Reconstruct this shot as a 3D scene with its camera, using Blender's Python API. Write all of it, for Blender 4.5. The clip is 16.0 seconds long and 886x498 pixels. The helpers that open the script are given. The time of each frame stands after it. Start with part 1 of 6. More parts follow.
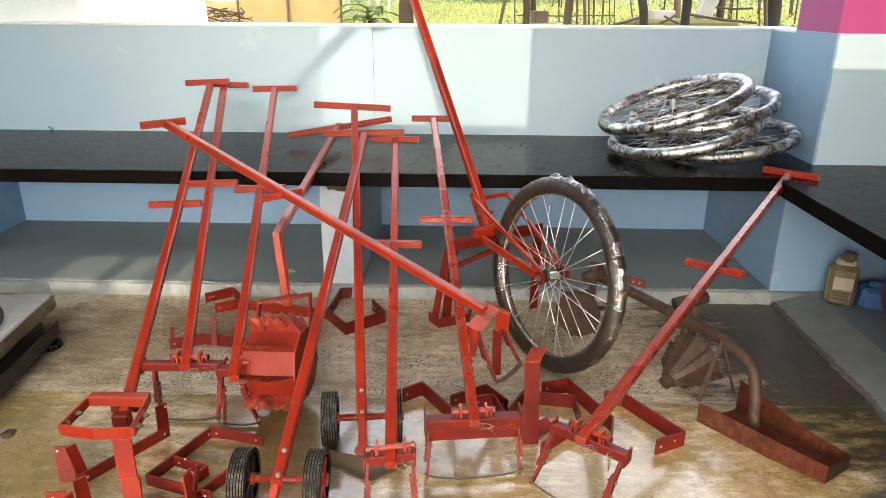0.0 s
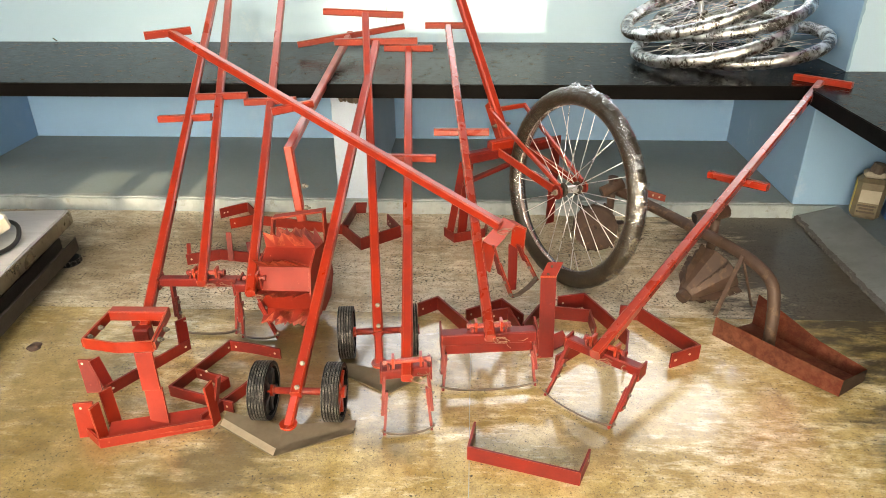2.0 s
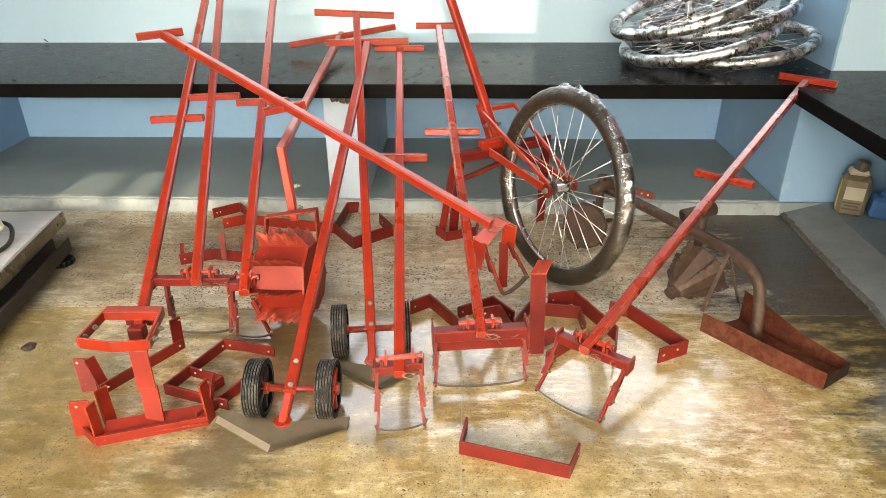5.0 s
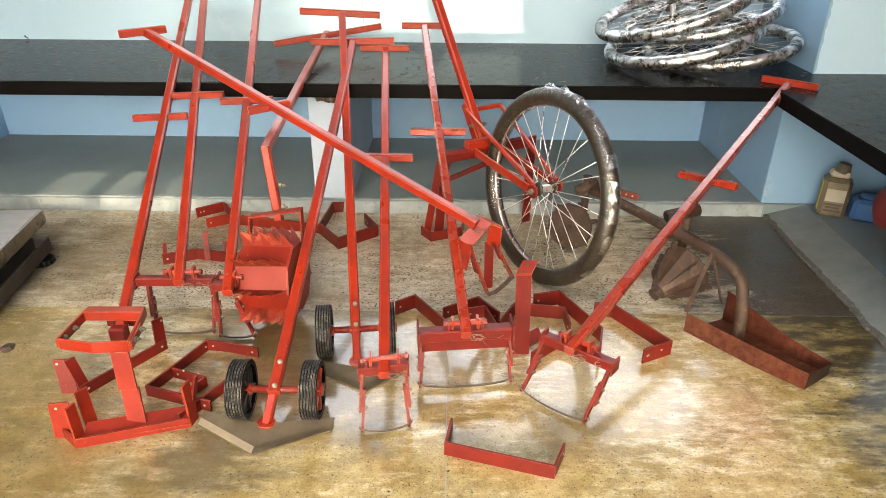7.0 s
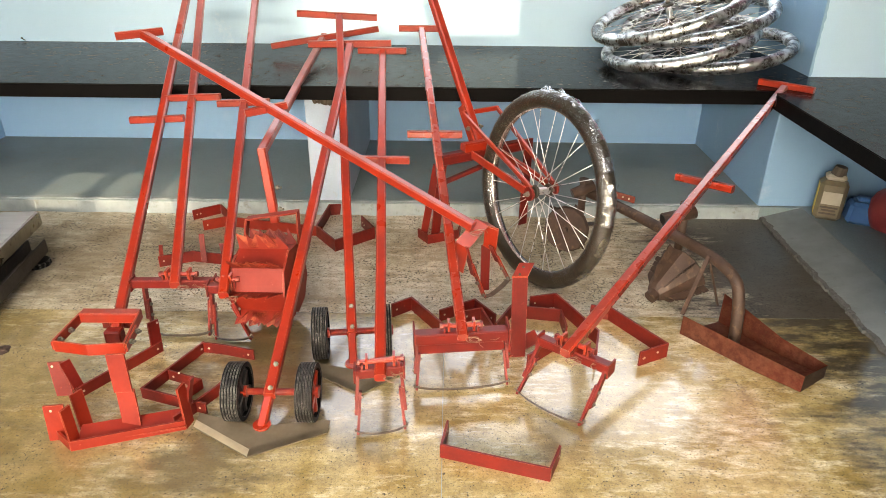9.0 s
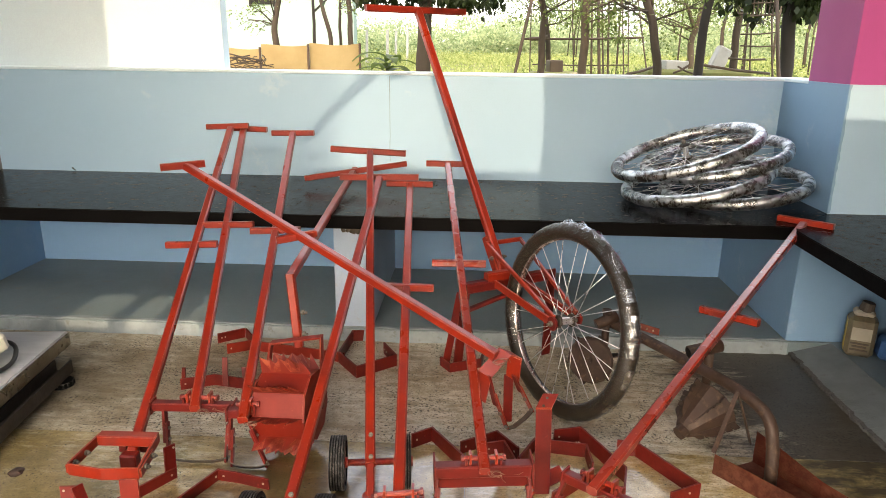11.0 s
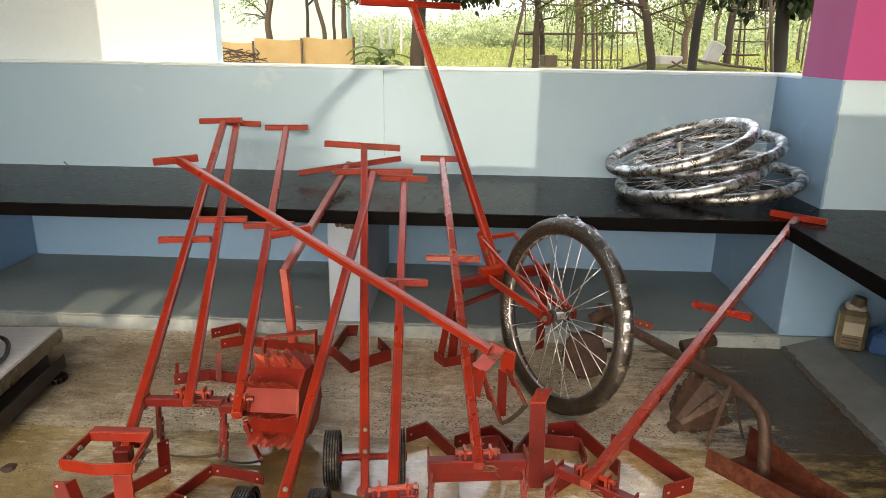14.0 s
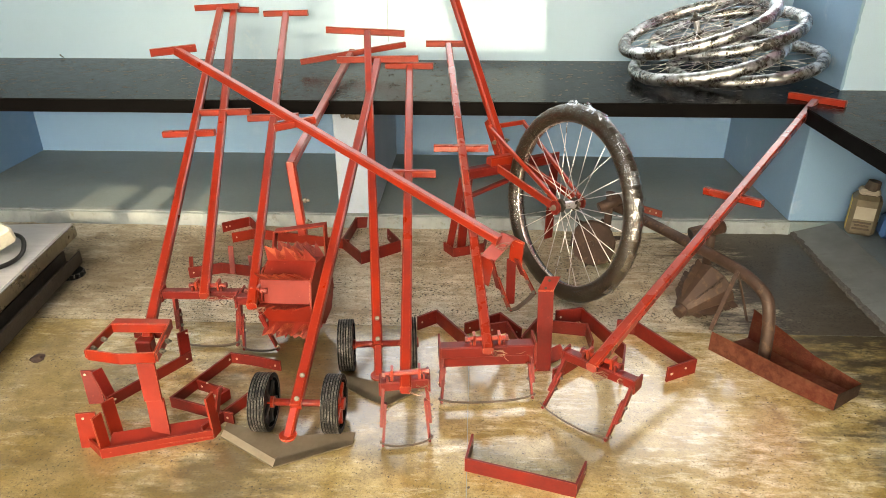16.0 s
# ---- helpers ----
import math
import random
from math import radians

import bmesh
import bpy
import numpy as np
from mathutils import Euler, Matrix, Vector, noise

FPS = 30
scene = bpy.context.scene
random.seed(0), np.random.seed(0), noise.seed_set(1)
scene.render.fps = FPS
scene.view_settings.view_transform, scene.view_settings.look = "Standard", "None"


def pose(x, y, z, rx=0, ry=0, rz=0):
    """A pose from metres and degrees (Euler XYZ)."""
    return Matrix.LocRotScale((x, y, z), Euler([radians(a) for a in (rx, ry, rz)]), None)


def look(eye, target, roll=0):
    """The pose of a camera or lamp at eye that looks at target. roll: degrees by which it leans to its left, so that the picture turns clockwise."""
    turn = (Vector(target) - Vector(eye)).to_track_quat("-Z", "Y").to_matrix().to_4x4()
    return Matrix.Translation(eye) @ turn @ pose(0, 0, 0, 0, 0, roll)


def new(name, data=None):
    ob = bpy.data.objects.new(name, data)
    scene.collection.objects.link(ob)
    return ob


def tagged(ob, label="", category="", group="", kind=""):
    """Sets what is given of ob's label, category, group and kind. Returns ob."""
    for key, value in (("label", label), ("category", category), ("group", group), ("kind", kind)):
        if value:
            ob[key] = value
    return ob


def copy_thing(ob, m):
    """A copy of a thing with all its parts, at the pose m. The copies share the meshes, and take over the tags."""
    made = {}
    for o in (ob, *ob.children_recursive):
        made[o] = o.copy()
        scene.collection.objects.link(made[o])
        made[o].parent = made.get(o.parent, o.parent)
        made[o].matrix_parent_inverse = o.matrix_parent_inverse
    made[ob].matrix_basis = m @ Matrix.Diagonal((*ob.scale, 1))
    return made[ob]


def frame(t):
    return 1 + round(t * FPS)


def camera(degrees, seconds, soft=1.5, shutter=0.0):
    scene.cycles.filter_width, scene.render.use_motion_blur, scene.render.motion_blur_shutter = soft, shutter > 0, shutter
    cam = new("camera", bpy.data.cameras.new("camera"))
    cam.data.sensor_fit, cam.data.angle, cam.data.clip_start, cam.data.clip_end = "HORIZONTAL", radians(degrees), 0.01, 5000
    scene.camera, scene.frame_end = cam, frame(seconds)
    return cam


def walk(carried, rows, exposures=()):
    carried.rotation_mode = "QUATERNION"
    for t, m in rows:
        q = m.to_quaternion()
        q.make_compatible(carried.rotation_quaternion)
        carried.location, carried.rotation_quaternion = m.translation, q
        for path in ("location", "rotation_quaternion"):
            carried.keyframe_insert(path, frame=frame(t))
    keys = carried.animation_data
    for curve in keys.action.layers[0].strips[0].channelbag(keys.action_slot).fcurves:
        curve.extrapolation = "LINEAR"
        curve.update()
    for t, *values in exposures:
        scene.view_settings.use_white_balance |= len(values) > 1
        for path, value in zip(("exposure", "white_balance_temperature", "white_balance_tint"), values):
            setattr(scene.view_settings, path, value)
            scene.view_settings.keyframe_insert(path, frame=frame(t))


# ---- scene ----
# ---------------------------------------------------------------- camera
cam = camera(66.4, 16.0, 0.6)
PATH = [
    (0, (-0.0049, -0.0064, 1.2667), (-0.0435, 1.8712, 0.5789), 0.42),
    (0.5, (-0.0067, -0.0093, 1.2656), (-0.0384, 1.9069, 0.6935), 1.02),
    (1, (-0.0102, 0.0103, 1.2606), (-0.0552, 1.9543, 0.7929), 1.36),
    (1.5, (-0.0037, -0.0011, 1.2609), (-0.0347, 1.8356, 0.4701), 0.61),
    (2, (-0.0037, 0.0258, 1.2565), (-0.0854, 1.7995, 0.3360), -0.39),
    (2.5, (-0.0018, -0.0016, 1.2637), (-0.0895, 1.7671, 0.3340), -0.64),
    (3, (-0.0002, -0.0019, 1.2638), (-0.0544, 1.7757, 0.3488), -0.14),
    (5.3, (0.0007, 0.0028, 1.2662), (-0.0589, 1.7761, 0.3432), -0.40),
    (5.5, (0.0016, 0.0048, 1.2640), (-0.0488, 1.7788, 0.3420), -0.29),
    (6, (0.0008, 0.0060, 1.2648), (-0.0246, 1.7812, 0.3439), 0.07),
    (6.5, (0.0007, 0.0047, 1.2649), (-0.0116, 1.7817, 0.3472), 0.40),
    (7, (0.0004, 0.0047, 1.2641), (-0.0162, 1.7796, 0.3424), 0.39),
    (7.5, (0.0022, 0.0051, 1.2633), (-0.0128, 1.7767, 0.3352), 0.46),
    (8, (0.0021, 0.0045, 1.2637), (0.0023, 1.7725, 0.3288), 0.68),
    (8.2, (0.0042, 0.0054, 1.2637), (0.0044, 1.7752, 0.3321), 0.72),
    (10.3, (0.0061, -0.0081, 1.2661), (-0.0438, 1.8429, 0.5104), 0.66),
    (10.5, (0.0023, -0.0157, 1.2681), (-0.0559, 1.8708, 0.6062), 1.11),
    (11, (0.0009, -0.0132, 1.2679), (-0.0818, 1.9037, 0.7034), 0.83),
    (11.5, (-0.0010, -0.0160, 1.2673), (-0.0907, 1.9171, 0.7623), 0.78),
    (12, (0.0008, -0.0170, 1.2664), (-0.0822, 1.9117, 0.7438), 0.80),
    (12.5, (-0.0001, -0.0164, 1.2668), (-0.0804, 1.9105, 0.7372), 0.86),
    (13, (-0.0002, -0.0144, 1.2661), (-0.0774, 1.9064, 0.7143), 0.91),
    (13.5, (0.0013, -0.0120, 1.2666), (-0.0762, 1.8991, 0.6820), 0.84),
    (14, (-0.0000, -0.0121, 1.2677), (-0.0647, 1.9013, 0.6890), 0.99),
    (14.5, (0.0011, -0.0159, 1.2663), (-0.0468, 1.9037, 0.7070), 1.18),
    (15, (0.0009, -0.0151, 1.2669), (-0.0512, 1.9002, 0.6935), 1.05),
    (15.5, (0.0030, -0.0074, 1.2649), (-0.0801, 1.8549, 0.5404), 0.33),
    (16, (0.0033, -0.0029, 1.2647), (-0.0818, 1.7918, 0.3863), -0.19),
]
EXPOSURES = [(0, 1.92, 6950, 14), (0.5, 1.64, 6950, 14), (1, 1.35, 6950, 14), (1.5, 1.79, 7400, 10), (2, 2.35, 7500, 10), (3, 2.37, 7400, 10), (5.5, 2.35, 7100, 10), (8.2, 2.35, 7100, 10), (10.3, 2.10, 6950, 14), (10.5, 1.97, 6950, 14), (11, 1.65, 6950, 14), (12.5, 1.39, 6950, 14), (14, 1.49, 7150, 14), (15, 1.51, 7150, 14), (15.5, 1.85, 7500, 10), (16, 2.20, 7600, 10)]
walk(cam, [(t, look(eye, target, roll)) for t, eye, target, roll in PATH], EXPOSURES)
SKY_STRENGTH, SUN_STRENGTH, HAZE = 0.15, 0.92, 5.3

# ---------------------------------------------------------------- world and light
SUN_EL, SUN_AZ = radians(30), radians(4)      # afternoon sun behind the viewer
world = bpy.data.worlds.new("world")
scene.world = world
world.use_nodes = True
wn = world.node_tree
sky = wn.nodes.new("ShaderNodeTexSky")
sky.sky_type, sky.sun_disc = "NISHITA", False
sky.sun_elevation, sky.sun_rotation = SUN_EL, math.pi + SUN_AZ
sky.dust_density, sky.air_density = 5.0, 1.0
haze = wn.nodes.new("ShaderNodeMix")          # bright even haze over the clear sky
haze.data_type, haze.blend_type = "RGBA", "ADD"
haze.inputs[0].default_value = 1.0
haze.inputs[7].default_value = (HAZE * 0.98, HAZE * 0.99, HAZE * 0.99, 1)
wn.links.new(sky.outputs[0], haze.inputs[6])
wn.links.new(haze.outputs[2], wn.nodes["Background"].inputs[0])
wn.nodes["Background"].inputs[1].default_value = SKY_STRENGTH
sun = new("sun", bpy.data.lights.new("sun", "SUN"))
sun.data.energy, sun.data.angle, sun.data.color = SUN_STRENGTH, radians(0.28), (1.0, 0.81, 0.56)
sun_dir = Vector((math.sin(SUN_AZ) * math.cos(SUN_EL), math.cos(SUN_AZ) * math.cos(SUN_EL), -math.sin(SUN_EL)))
sun.matrix_basis = look((0, -8, 8), Vector((0, -8, 8)) + sun_dir)

# ---------------------------------------------------------------- materials


def node(nt, kind, **values):
    n = nt.nodes.new(kind)
    for key, value in values.items():
        n.inputs[key.replace("_", " ")].default_value = value
    return n


def noise_tex(nt, pos, scale, detail=6.0, rough=0.6, stretch=None):
    src = pos
    if stretch:
        m = nt.nodes.new("ShaderNodeMapping")
        m.inputs["Scale"].default_value = stretch
        nt.links.new(pos, m.inputs["Vector"])
        src = m.outputs["Vector"]
    n = node(nt, "ShaderNodeTexNoise", Scale=scale, Detail=detail, Roughness=rough)
    nt.links.new(src, n.inputs["Vector"])
    return n.outputs["Fac"]


def ramp(nt, fac, lo, hi, a=0.0, b=1.0):
    n = nt.nodes.new("ShaderNodeMapRange")
    n.inputs["From Min"].default_value, n.inputs["From Max"].default_value = lo, hi
    n.inputs["To Min"].default_value, n.inputs["To Max"].default_value = a, b
    nt.links.new(fac, n.inputs["Value"])
    return n.outputs["Result"]


def mix_col(nt, fac, a, b):
    n = nt.nodes.new("ShaderNodeMix")
    n.data_type = "RGBA"
    nt.links.new(fac, n.inputs[0])
    for value, slot in ((a, 6), (b, 7)):
        if isinstance(value, tuple):
            n.inputs[slot].default_value = (*value, 1)
        else:
            nt.links.new(value, n.inputs[slot])
    return n.outputs[2]


def surface(name, base, other, scale=6.0, rough=(0.4, 0.6), metal=0.0, grain=90.0, bump=0.15, wear=None, wear_at=(0.62, 0.7), wear_scale=25.0, stretch=None, spec=0.5, edge=None, coat=0.0):
    """A painted, metal or stone surface: two colours in patches, fine grain, worn spots and relief."""
    m = bpy.data.materials.new(name)
    m.use_nodes = True
    nt = m.node_tree
    bsdf = nt.nodes["Principled BSDF"]
    geo = nt.nodes.new("ShaderNodeNewGeometry")
    pos = geo.outputs["Position"]
    big = noise_tex(nt, pos, scale, stretch=stretch)
    fine = noise_tex(nt, pos, grain, 3.0, stretch=stretch)
    col = mix_col(nt, ramp(nt, big, 0.35, 0.65), base, other)
    dark = mix_col(nt, ramp(nt, fine, 0.3, 0.7), tuple(0.8 * v for v in base), tuple(min(1, 1.15 * v) for v in other))
    half = nt.nodes.new("ShaderNodeValue")
    half.outputs[0].default_value = 0.4
    col = mix_col(nt, half.outputs[0], col, dark)
    if wear:
        spots = noise_tex(nt, pos, wear_scale, 8.0, 0.7, stretch)
        col = mix_col(nt, ramp(nt, spots, *wear_at), col, wear)
    # pale edge lines: worn paint, and edge highlights put into the colour
    if edge:
        bev = nt.nodes.new("ShaderNodeBevel")
        bev.samples = 4
        bev.inputs["Radius"].default_value = 0.003
        dot = nt.nodes.new("ShaderNodeVectorMath")
        dot.operation = "DOT_PRODUCT"
        nt.links.new(bev.outputs[0], dot.inputs[0])
        nt.links.new(geo.outputs["True Normal"], dot.inputs[1])
        edge_mask = nt.nodes.new("ShaderNodeMath")
        edge_mask.operation = "MULTIPLY"
        nt.links.new(ramp(nt, dot.outputs["Value"], 0.97, 0.80), edge_mask.inputs[0])
        nt.links.new(ramp(nt, noise_tex(nt, pos, 35.0, 5.0, 0.7), 0.40, 0.62, 0.15, 0.9), edge_mask.inputs[1])
        col = mix_col(nt, edge_mask.outputs[0], col, edge)
    nt.links.new(col, bsdf.inputs["Base Color"])
    nt.links.new(ramp(nt, big, 0.3, 0.7, *rough), bsdf.inputs["Roughness"])
    bsdf.inputs["Metallic"].default_value = metal
    bsdf.inputs["Specular IOR Level"].default_value = spec
    bsdf.inputs["Coat Weight"].default_value, bsdf.inputs["Coat Roughness"].default_value = coat, 0.16
    if bump:
        b = node(nt, "ShaderNodeBump", Strength=bump, Distance=0.004)
        nt.links.new(fine, b.inputs["Height"])
        nt.links.new(b.outputs[0], bsdf.inputs["Normal"])
    return m


def floor_material(name, base, stain, pale, stain_at, pale_at, rough, coat, fleck_at, dirt_shade_at, blots=()):
    """Worn stone floor: tan body, rusty yellow stains, pale scuffs in streaks, dark flecks and pits."""
    m = bpy.data.materials.new(name)
    m.use_nodes = True
    nt = m.node_tree
    bsdf = nt.nodes["Principled BSDF"]
    pos = nt.nodes.new("ShaderNodeNewGeometry").outputs["Position"]
    broad = noise_tex(nt, pos, 1.7, 5.0, 0.55)
    streak = noise_tex(nt, pos, 9.0, 9.0, 0.75, (1.0, 3.4, 1.0))
    cloud = noise_tex(nt, pos, 5.5, 9.0, 0.74)
    fleck = noise_tex(nt, pos, 105.0, 4.0, 0.62)
    grit = noise_tex(nt, pos, 150.0, 3.0, 0.6)
    patchy = noise_tex(nt, pos, 6.0, 4.0, 0.6)
    fine = noise_tex(nt, pos, 220.0, 3.0)
    mid = noise_tex(nt, pos, 28.0, 6.0, 0.7)
    col = mix_col(nt, ramp(nt, cloud, *stain_at), base, stain)
    both = nt.nodes.new("ShaderNodeMath")
    both.operation = "ADD"
    nt.links.new(ramp(nt, broad, 0.3, 0.7, -0.12, 0.12), both.inputs[0])
    nt.links.new(streak, both.inputs[1])
    col = mix_col(nt, ramp(nt, both.outputs[0], *pale_at), col, pale)
    col = mix_col(nt, ramp(nt, mid, 0.48, 0.64, 0.0, 0.4), col, tuple(0.5 * v for v in stain))
    # broad ochre-brown blots: earth stains mixed with painted shade around the tools
    for x, y, r, strength in blots:
        far = nt.nodes.new("ShaderNodeVectorMath")
        far.operation = "DISTANCE"
        far.inputs[1].default_value = (x, y, 0.0)
        nt.links.new(pos, far.inputs[0])
        rim = nt.nodes.new("ShaderNodeMath")
        rim.operation = "ADD"
        nt.links.new(far.outputs["Value"], rim.inputs[0])
        nt.links.new(ramp(nt, noise_tex(nt, pos, 6.0, 8.0, 0.7, (1.0, 2.0, 1.0)), 0.3, 0.7, -0.5 * r, 0.5 * r), rim.inputs[1])
        col = mix_col(nt, ramp(nt, rim.outputs[0], r * 1.20, r * 0.45, 0.0, strength), col, (0.105, 0.070, 0.021))
    spots = nt.nodes.new("ShaderNodeMath")
    spots.operation = "ADD"
    nt.links.new(ramp(nt, patchy, 0.35, 0.65, -0.05, 0.05), spots.inputs[0])
    nt.links.new(fleck, spots.inputs[1])
    col = mix_col(nt, ramp(nt, spots.outputs[0], fleck_at, fleck_at + 0.04, 0.0, 0.92), col, (0.022, 0.018, 0.012))
    col = mix_col(nt, ramp(nt, grit, 0.57, 0.67, 0.0, 0.6), col, (0.05, 0.04, 0.025))
    col = mix_col(nt, ramp(nt, fine, 0.4, 0.72, 0.0, 0.36), col, (0.07, 0.06, 0.045))
    # trodden dirt and the corner's shade together, painted darker towards the side ledge
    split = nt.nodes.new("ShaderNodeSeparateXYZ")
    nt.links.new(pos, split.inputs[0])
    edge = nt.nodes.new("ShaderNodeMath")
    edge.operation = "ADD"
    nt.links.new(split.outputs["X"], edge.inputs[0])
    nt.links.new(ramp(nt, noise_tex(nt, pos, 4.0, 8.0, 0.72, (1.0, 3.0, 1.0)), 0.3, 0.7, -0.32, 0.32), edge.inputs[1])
    col = mix_col(nt, ramp(nt, edge.outputs[0], *dirt_shade_at, 0.0, 0.90), col, (0.022, 0.017, 0.012))
    nt.links.new(col, bsdf.inputs["Base Color"])
    nt.links.new(ramp(nt, streak, 0.3, 0.7, *rough), bsdf.inputs["Roughness"])
    bsdf.inputs["Coat Weight"].default_value = coat
    bsdf.inputs["Coat Roughness"].default_value = 0.13
    bsdf.inputs["Coat IOR"].default_value = 1.75
    b = node(nt, "ShaderNodeBump", Strength=0.2, Distance=0.002)
    nt.links.new(fleck, b.inputs["Height"])
    nt.links.new(b.outputs[0], bsdf.inputs["Normal"])
    return m


def leaf_material(name, base, other, thin=0.35):
    m = bpy.data.materials.new(name)
    m.use_nodes = True
    nt = m.node_tree
    bsdf = nt.nodes["Principled BSDF"]
    geo = nt.nodes.new("ShaderNodeNewGeometry")
    nt.links.new(mix_col(nt, geo.outputs["Random Per Island"], base, other), bsdf.inputs["Base Color"])
    bsdf.inputs["Roughness"].default_value = 0.5
    bsdf.inputs["Specular IOR Level"].default_value = 0.2
    trans = nt.nodes.new("ShaderNodeBsdfTranslucent")
    nt.links.new(mix_col(nt, geo.outputs["Random Per Island"], tuple(min(1, v * 1.6) for v in base), tuple(min(1, v * 1.6) for v in other)), trans.inputs["Color"])
    both = nt.nodes.new("ShaderNodeMixShader")
    both.inputs[0].default_value = thin
    nt.links.new(bsdf.outputs[0], both.inputs[1])
    nt.links.new(trans.outputs[0], both.inputs[2])
    nt.links.new(both.outputs[0], nt.nodes["Material Output"].inputs["Surface"])
    return m


def wrap_material(veil, cover, tone, crinkle, haze):
    """Clear packing film: mostly see-through, with a crinkled gloss."""
    m = bpy.data.materials.new("clear_packing_film")
    m.use_nodes = True
    nt = m.node_tree
    pos = nt.nodes.new("ShaderNodeNewGeometry").outputs["Position"]
    gloss = nt.nodes.new("ShaderNodeBsdfGlossy")
    gloss.inputs["Color"].default_value = (0.95 * tone, tone, 1.03 * tone, 1)
    gloss.inputs["Roughness"].default_value = haze
    crease = noise_tex(nt, pos, 26.0, 3.0, 0.6)
    b = node(nt, "ShaderNodeBump", Strength=crinkle, Distance=0.02)
    nt.links.new(crease, b.inputs["Height"])
    nt.links.new(b.outputs[0], gloss.inputs["Normal"])
    clear = nt.nodes.new("ShaderNodeBsdfTransparent")
    both = nt.nodes.new("ShaderNodeMixShader")
    fold = nt.nodes.new("ShaderNodeMath")      # distance from a crease line
    fold.operation = "COMPARE"
    fold.inputs[1].default_value, fold.inputs[2].default_value = 0.5, 0.022
    nt.links.new(noise_tex(nt, pos, 22.0, 4.0, 0.6), fold.inputs[0])
    sheet = nt.nodes.new("ShaderNodeMath")
    sheet.operation = "MAXIMUM"
    nt.links.new(ramp(nt, fold.outputs[0], 0.0, 1.0, veil, 0.08 + 1.3 * veil), sheet.inputs[0])
    nt.links.new(ramp(nt, noise_tex(nt, pos, 17.0, 3.0, 0.6), 0.42, 0.60, 0.0, cover), sheet.inputs[1])
    nt.links.new(sheet.outputs[0], both.inputs[0])
    nt.links.new(clear.outputs[0], both.inputs[1])
    nt.links.new(gloss.outputs[0], both.inputs[2])
    nt.links.new(both.outputs[0], nt.nodes["Material Output"].inputs["Surface"])
    return m


RED = surface("red_paint", (0.325, 0.0235, 0.0070), (0.19, 0.012, 0.0042), 7.0, (0.26, 0.42), grain=160.0, bump=0.06, wear=(0.50, 0.14, 0.08), wear_at=(0.68, 0.78), wear_scale=60.0, edge=(0.62, 0.24, 0.13), spec=0.38, coat=0.18)
RED_DULL = surface("dull_red_primer", (0.170, 0.0105, 0.006), (0.092, 0.0052, 0.0039), 10.0, (0.35, 0.55), grain=140.0, bump=0.08, wear=(0.34, 0.06, 0.04), wear_at=(0.64, 0.76), wear_scale=50.0, edge=(0.42, 0.10, 0.06), spec=0.32, coat=0.08)
RED_GLOSS = surface("glossy_red_paint", (0.30, 0.024, 0.009), (0.20, 0.014, 0.006), 9.0, (0.20, 0.34), grain=160.0, bump=0.05, wear=(0.52, 0.20, 0.14), wear_at=(0.62, 0.72), wear_scale=40.0, edge=(0.66, 0.32, 0.22), spec=0.6, coat=0.75)
RED_MATT = surface("matt_red_paint", (0.245, 0.018, 0.0068), (0.15, 0.0095, 0.0042), 9.0, (0.40, 0.58), grain=150.0, bump=0.08, wear=(0.40, 0.10, 0.06), wear_at=(0.64, 0.74), wear_scale=45.0, edge=(0.52, 0.17, 0.09), spec=0.28)
RED_TOOTH = surface("brown_red_paint", (0.235, 0.020, 0.009), (0.14, 0.011, 0.006), 14.0, (0.42, 0.60), grain=150.0, bump=0.08, wear=(0.30, 0.07, 0.04), wear_at=(0.66, 0.76), wear_scale=45.0, spec=0.3, edge=(0.40, 0.095, 0.045))
STEEL = surface("bare_steel", (0.120, 0.088, 0.058), (0.07, 0.05, 0.034), 14.0, (0.4, 0.6), 0.15, 120.0, 0.08, wear=(0.09, 0.048, 0.025), wear_at=(0.56, 0.72))
BRIGHT = surface("ground_steel", (0.60, 0.53, 0.40), (0.48, 0.41, 0.30), 20.0, (0.35, 0.5), 0.25, 120.0, 0.05)
SWEEP = surface("worn_sweep_steel", (0.25, 0.205, 0.145), (0.15, 0.12, 0.08), 12.0, (0.30, 0.46), 0.55, 120.0, 0.06, wear=(0.20, 0.13, 0.07), wear_at=(0.60, 0.74))
ZINC = surface("zinc_bolt", (0.22, 0.20, 0.165), (0.12, 0.105, 0.085), 60.0, (0.4, 0.55), 0.5, 200.0, 0.03)
CHROME = surface("bright_spoke_steel", (0.86, 0.87, 0.88), (0.76, 0.77, 0.78), 30.0, (0.24, 0.36), 0.88, 200.0, 0.02)
# pinkish tint paints in the reflection of the red tools
RIM = surface("plated_rim_steel", (0.66, 0.58, 0.55), (0.50, 0.42, 0.39), 9.0, (0.16, 0.30), 0.9, 200.0, 0.03)
RUST = surface("rusty_brown_steel", (0.058, 0.030, 0.018), (0.034, 0.020, 0.013), 14.0, (0.5, 0.75), 0.1, 130.0, 0.25, wear=(0.11, 0.065, 0.038), wear_at=(0.55, 0.7), wear_scale=30.0)
RUST_RED = surface("rusted_red_paint", (0.165, 0.025, 0.013), (0.09, 0.022, 0.013), 9.0, (0.45, 0.7), grain=130.0, bump=0.15, wear=(0.13, 0.065, 0.035), wear_at=(0.56, 0.70), wear_scale=22.0, edge=(0.24, 0.09, 0.05), spec=0.35)
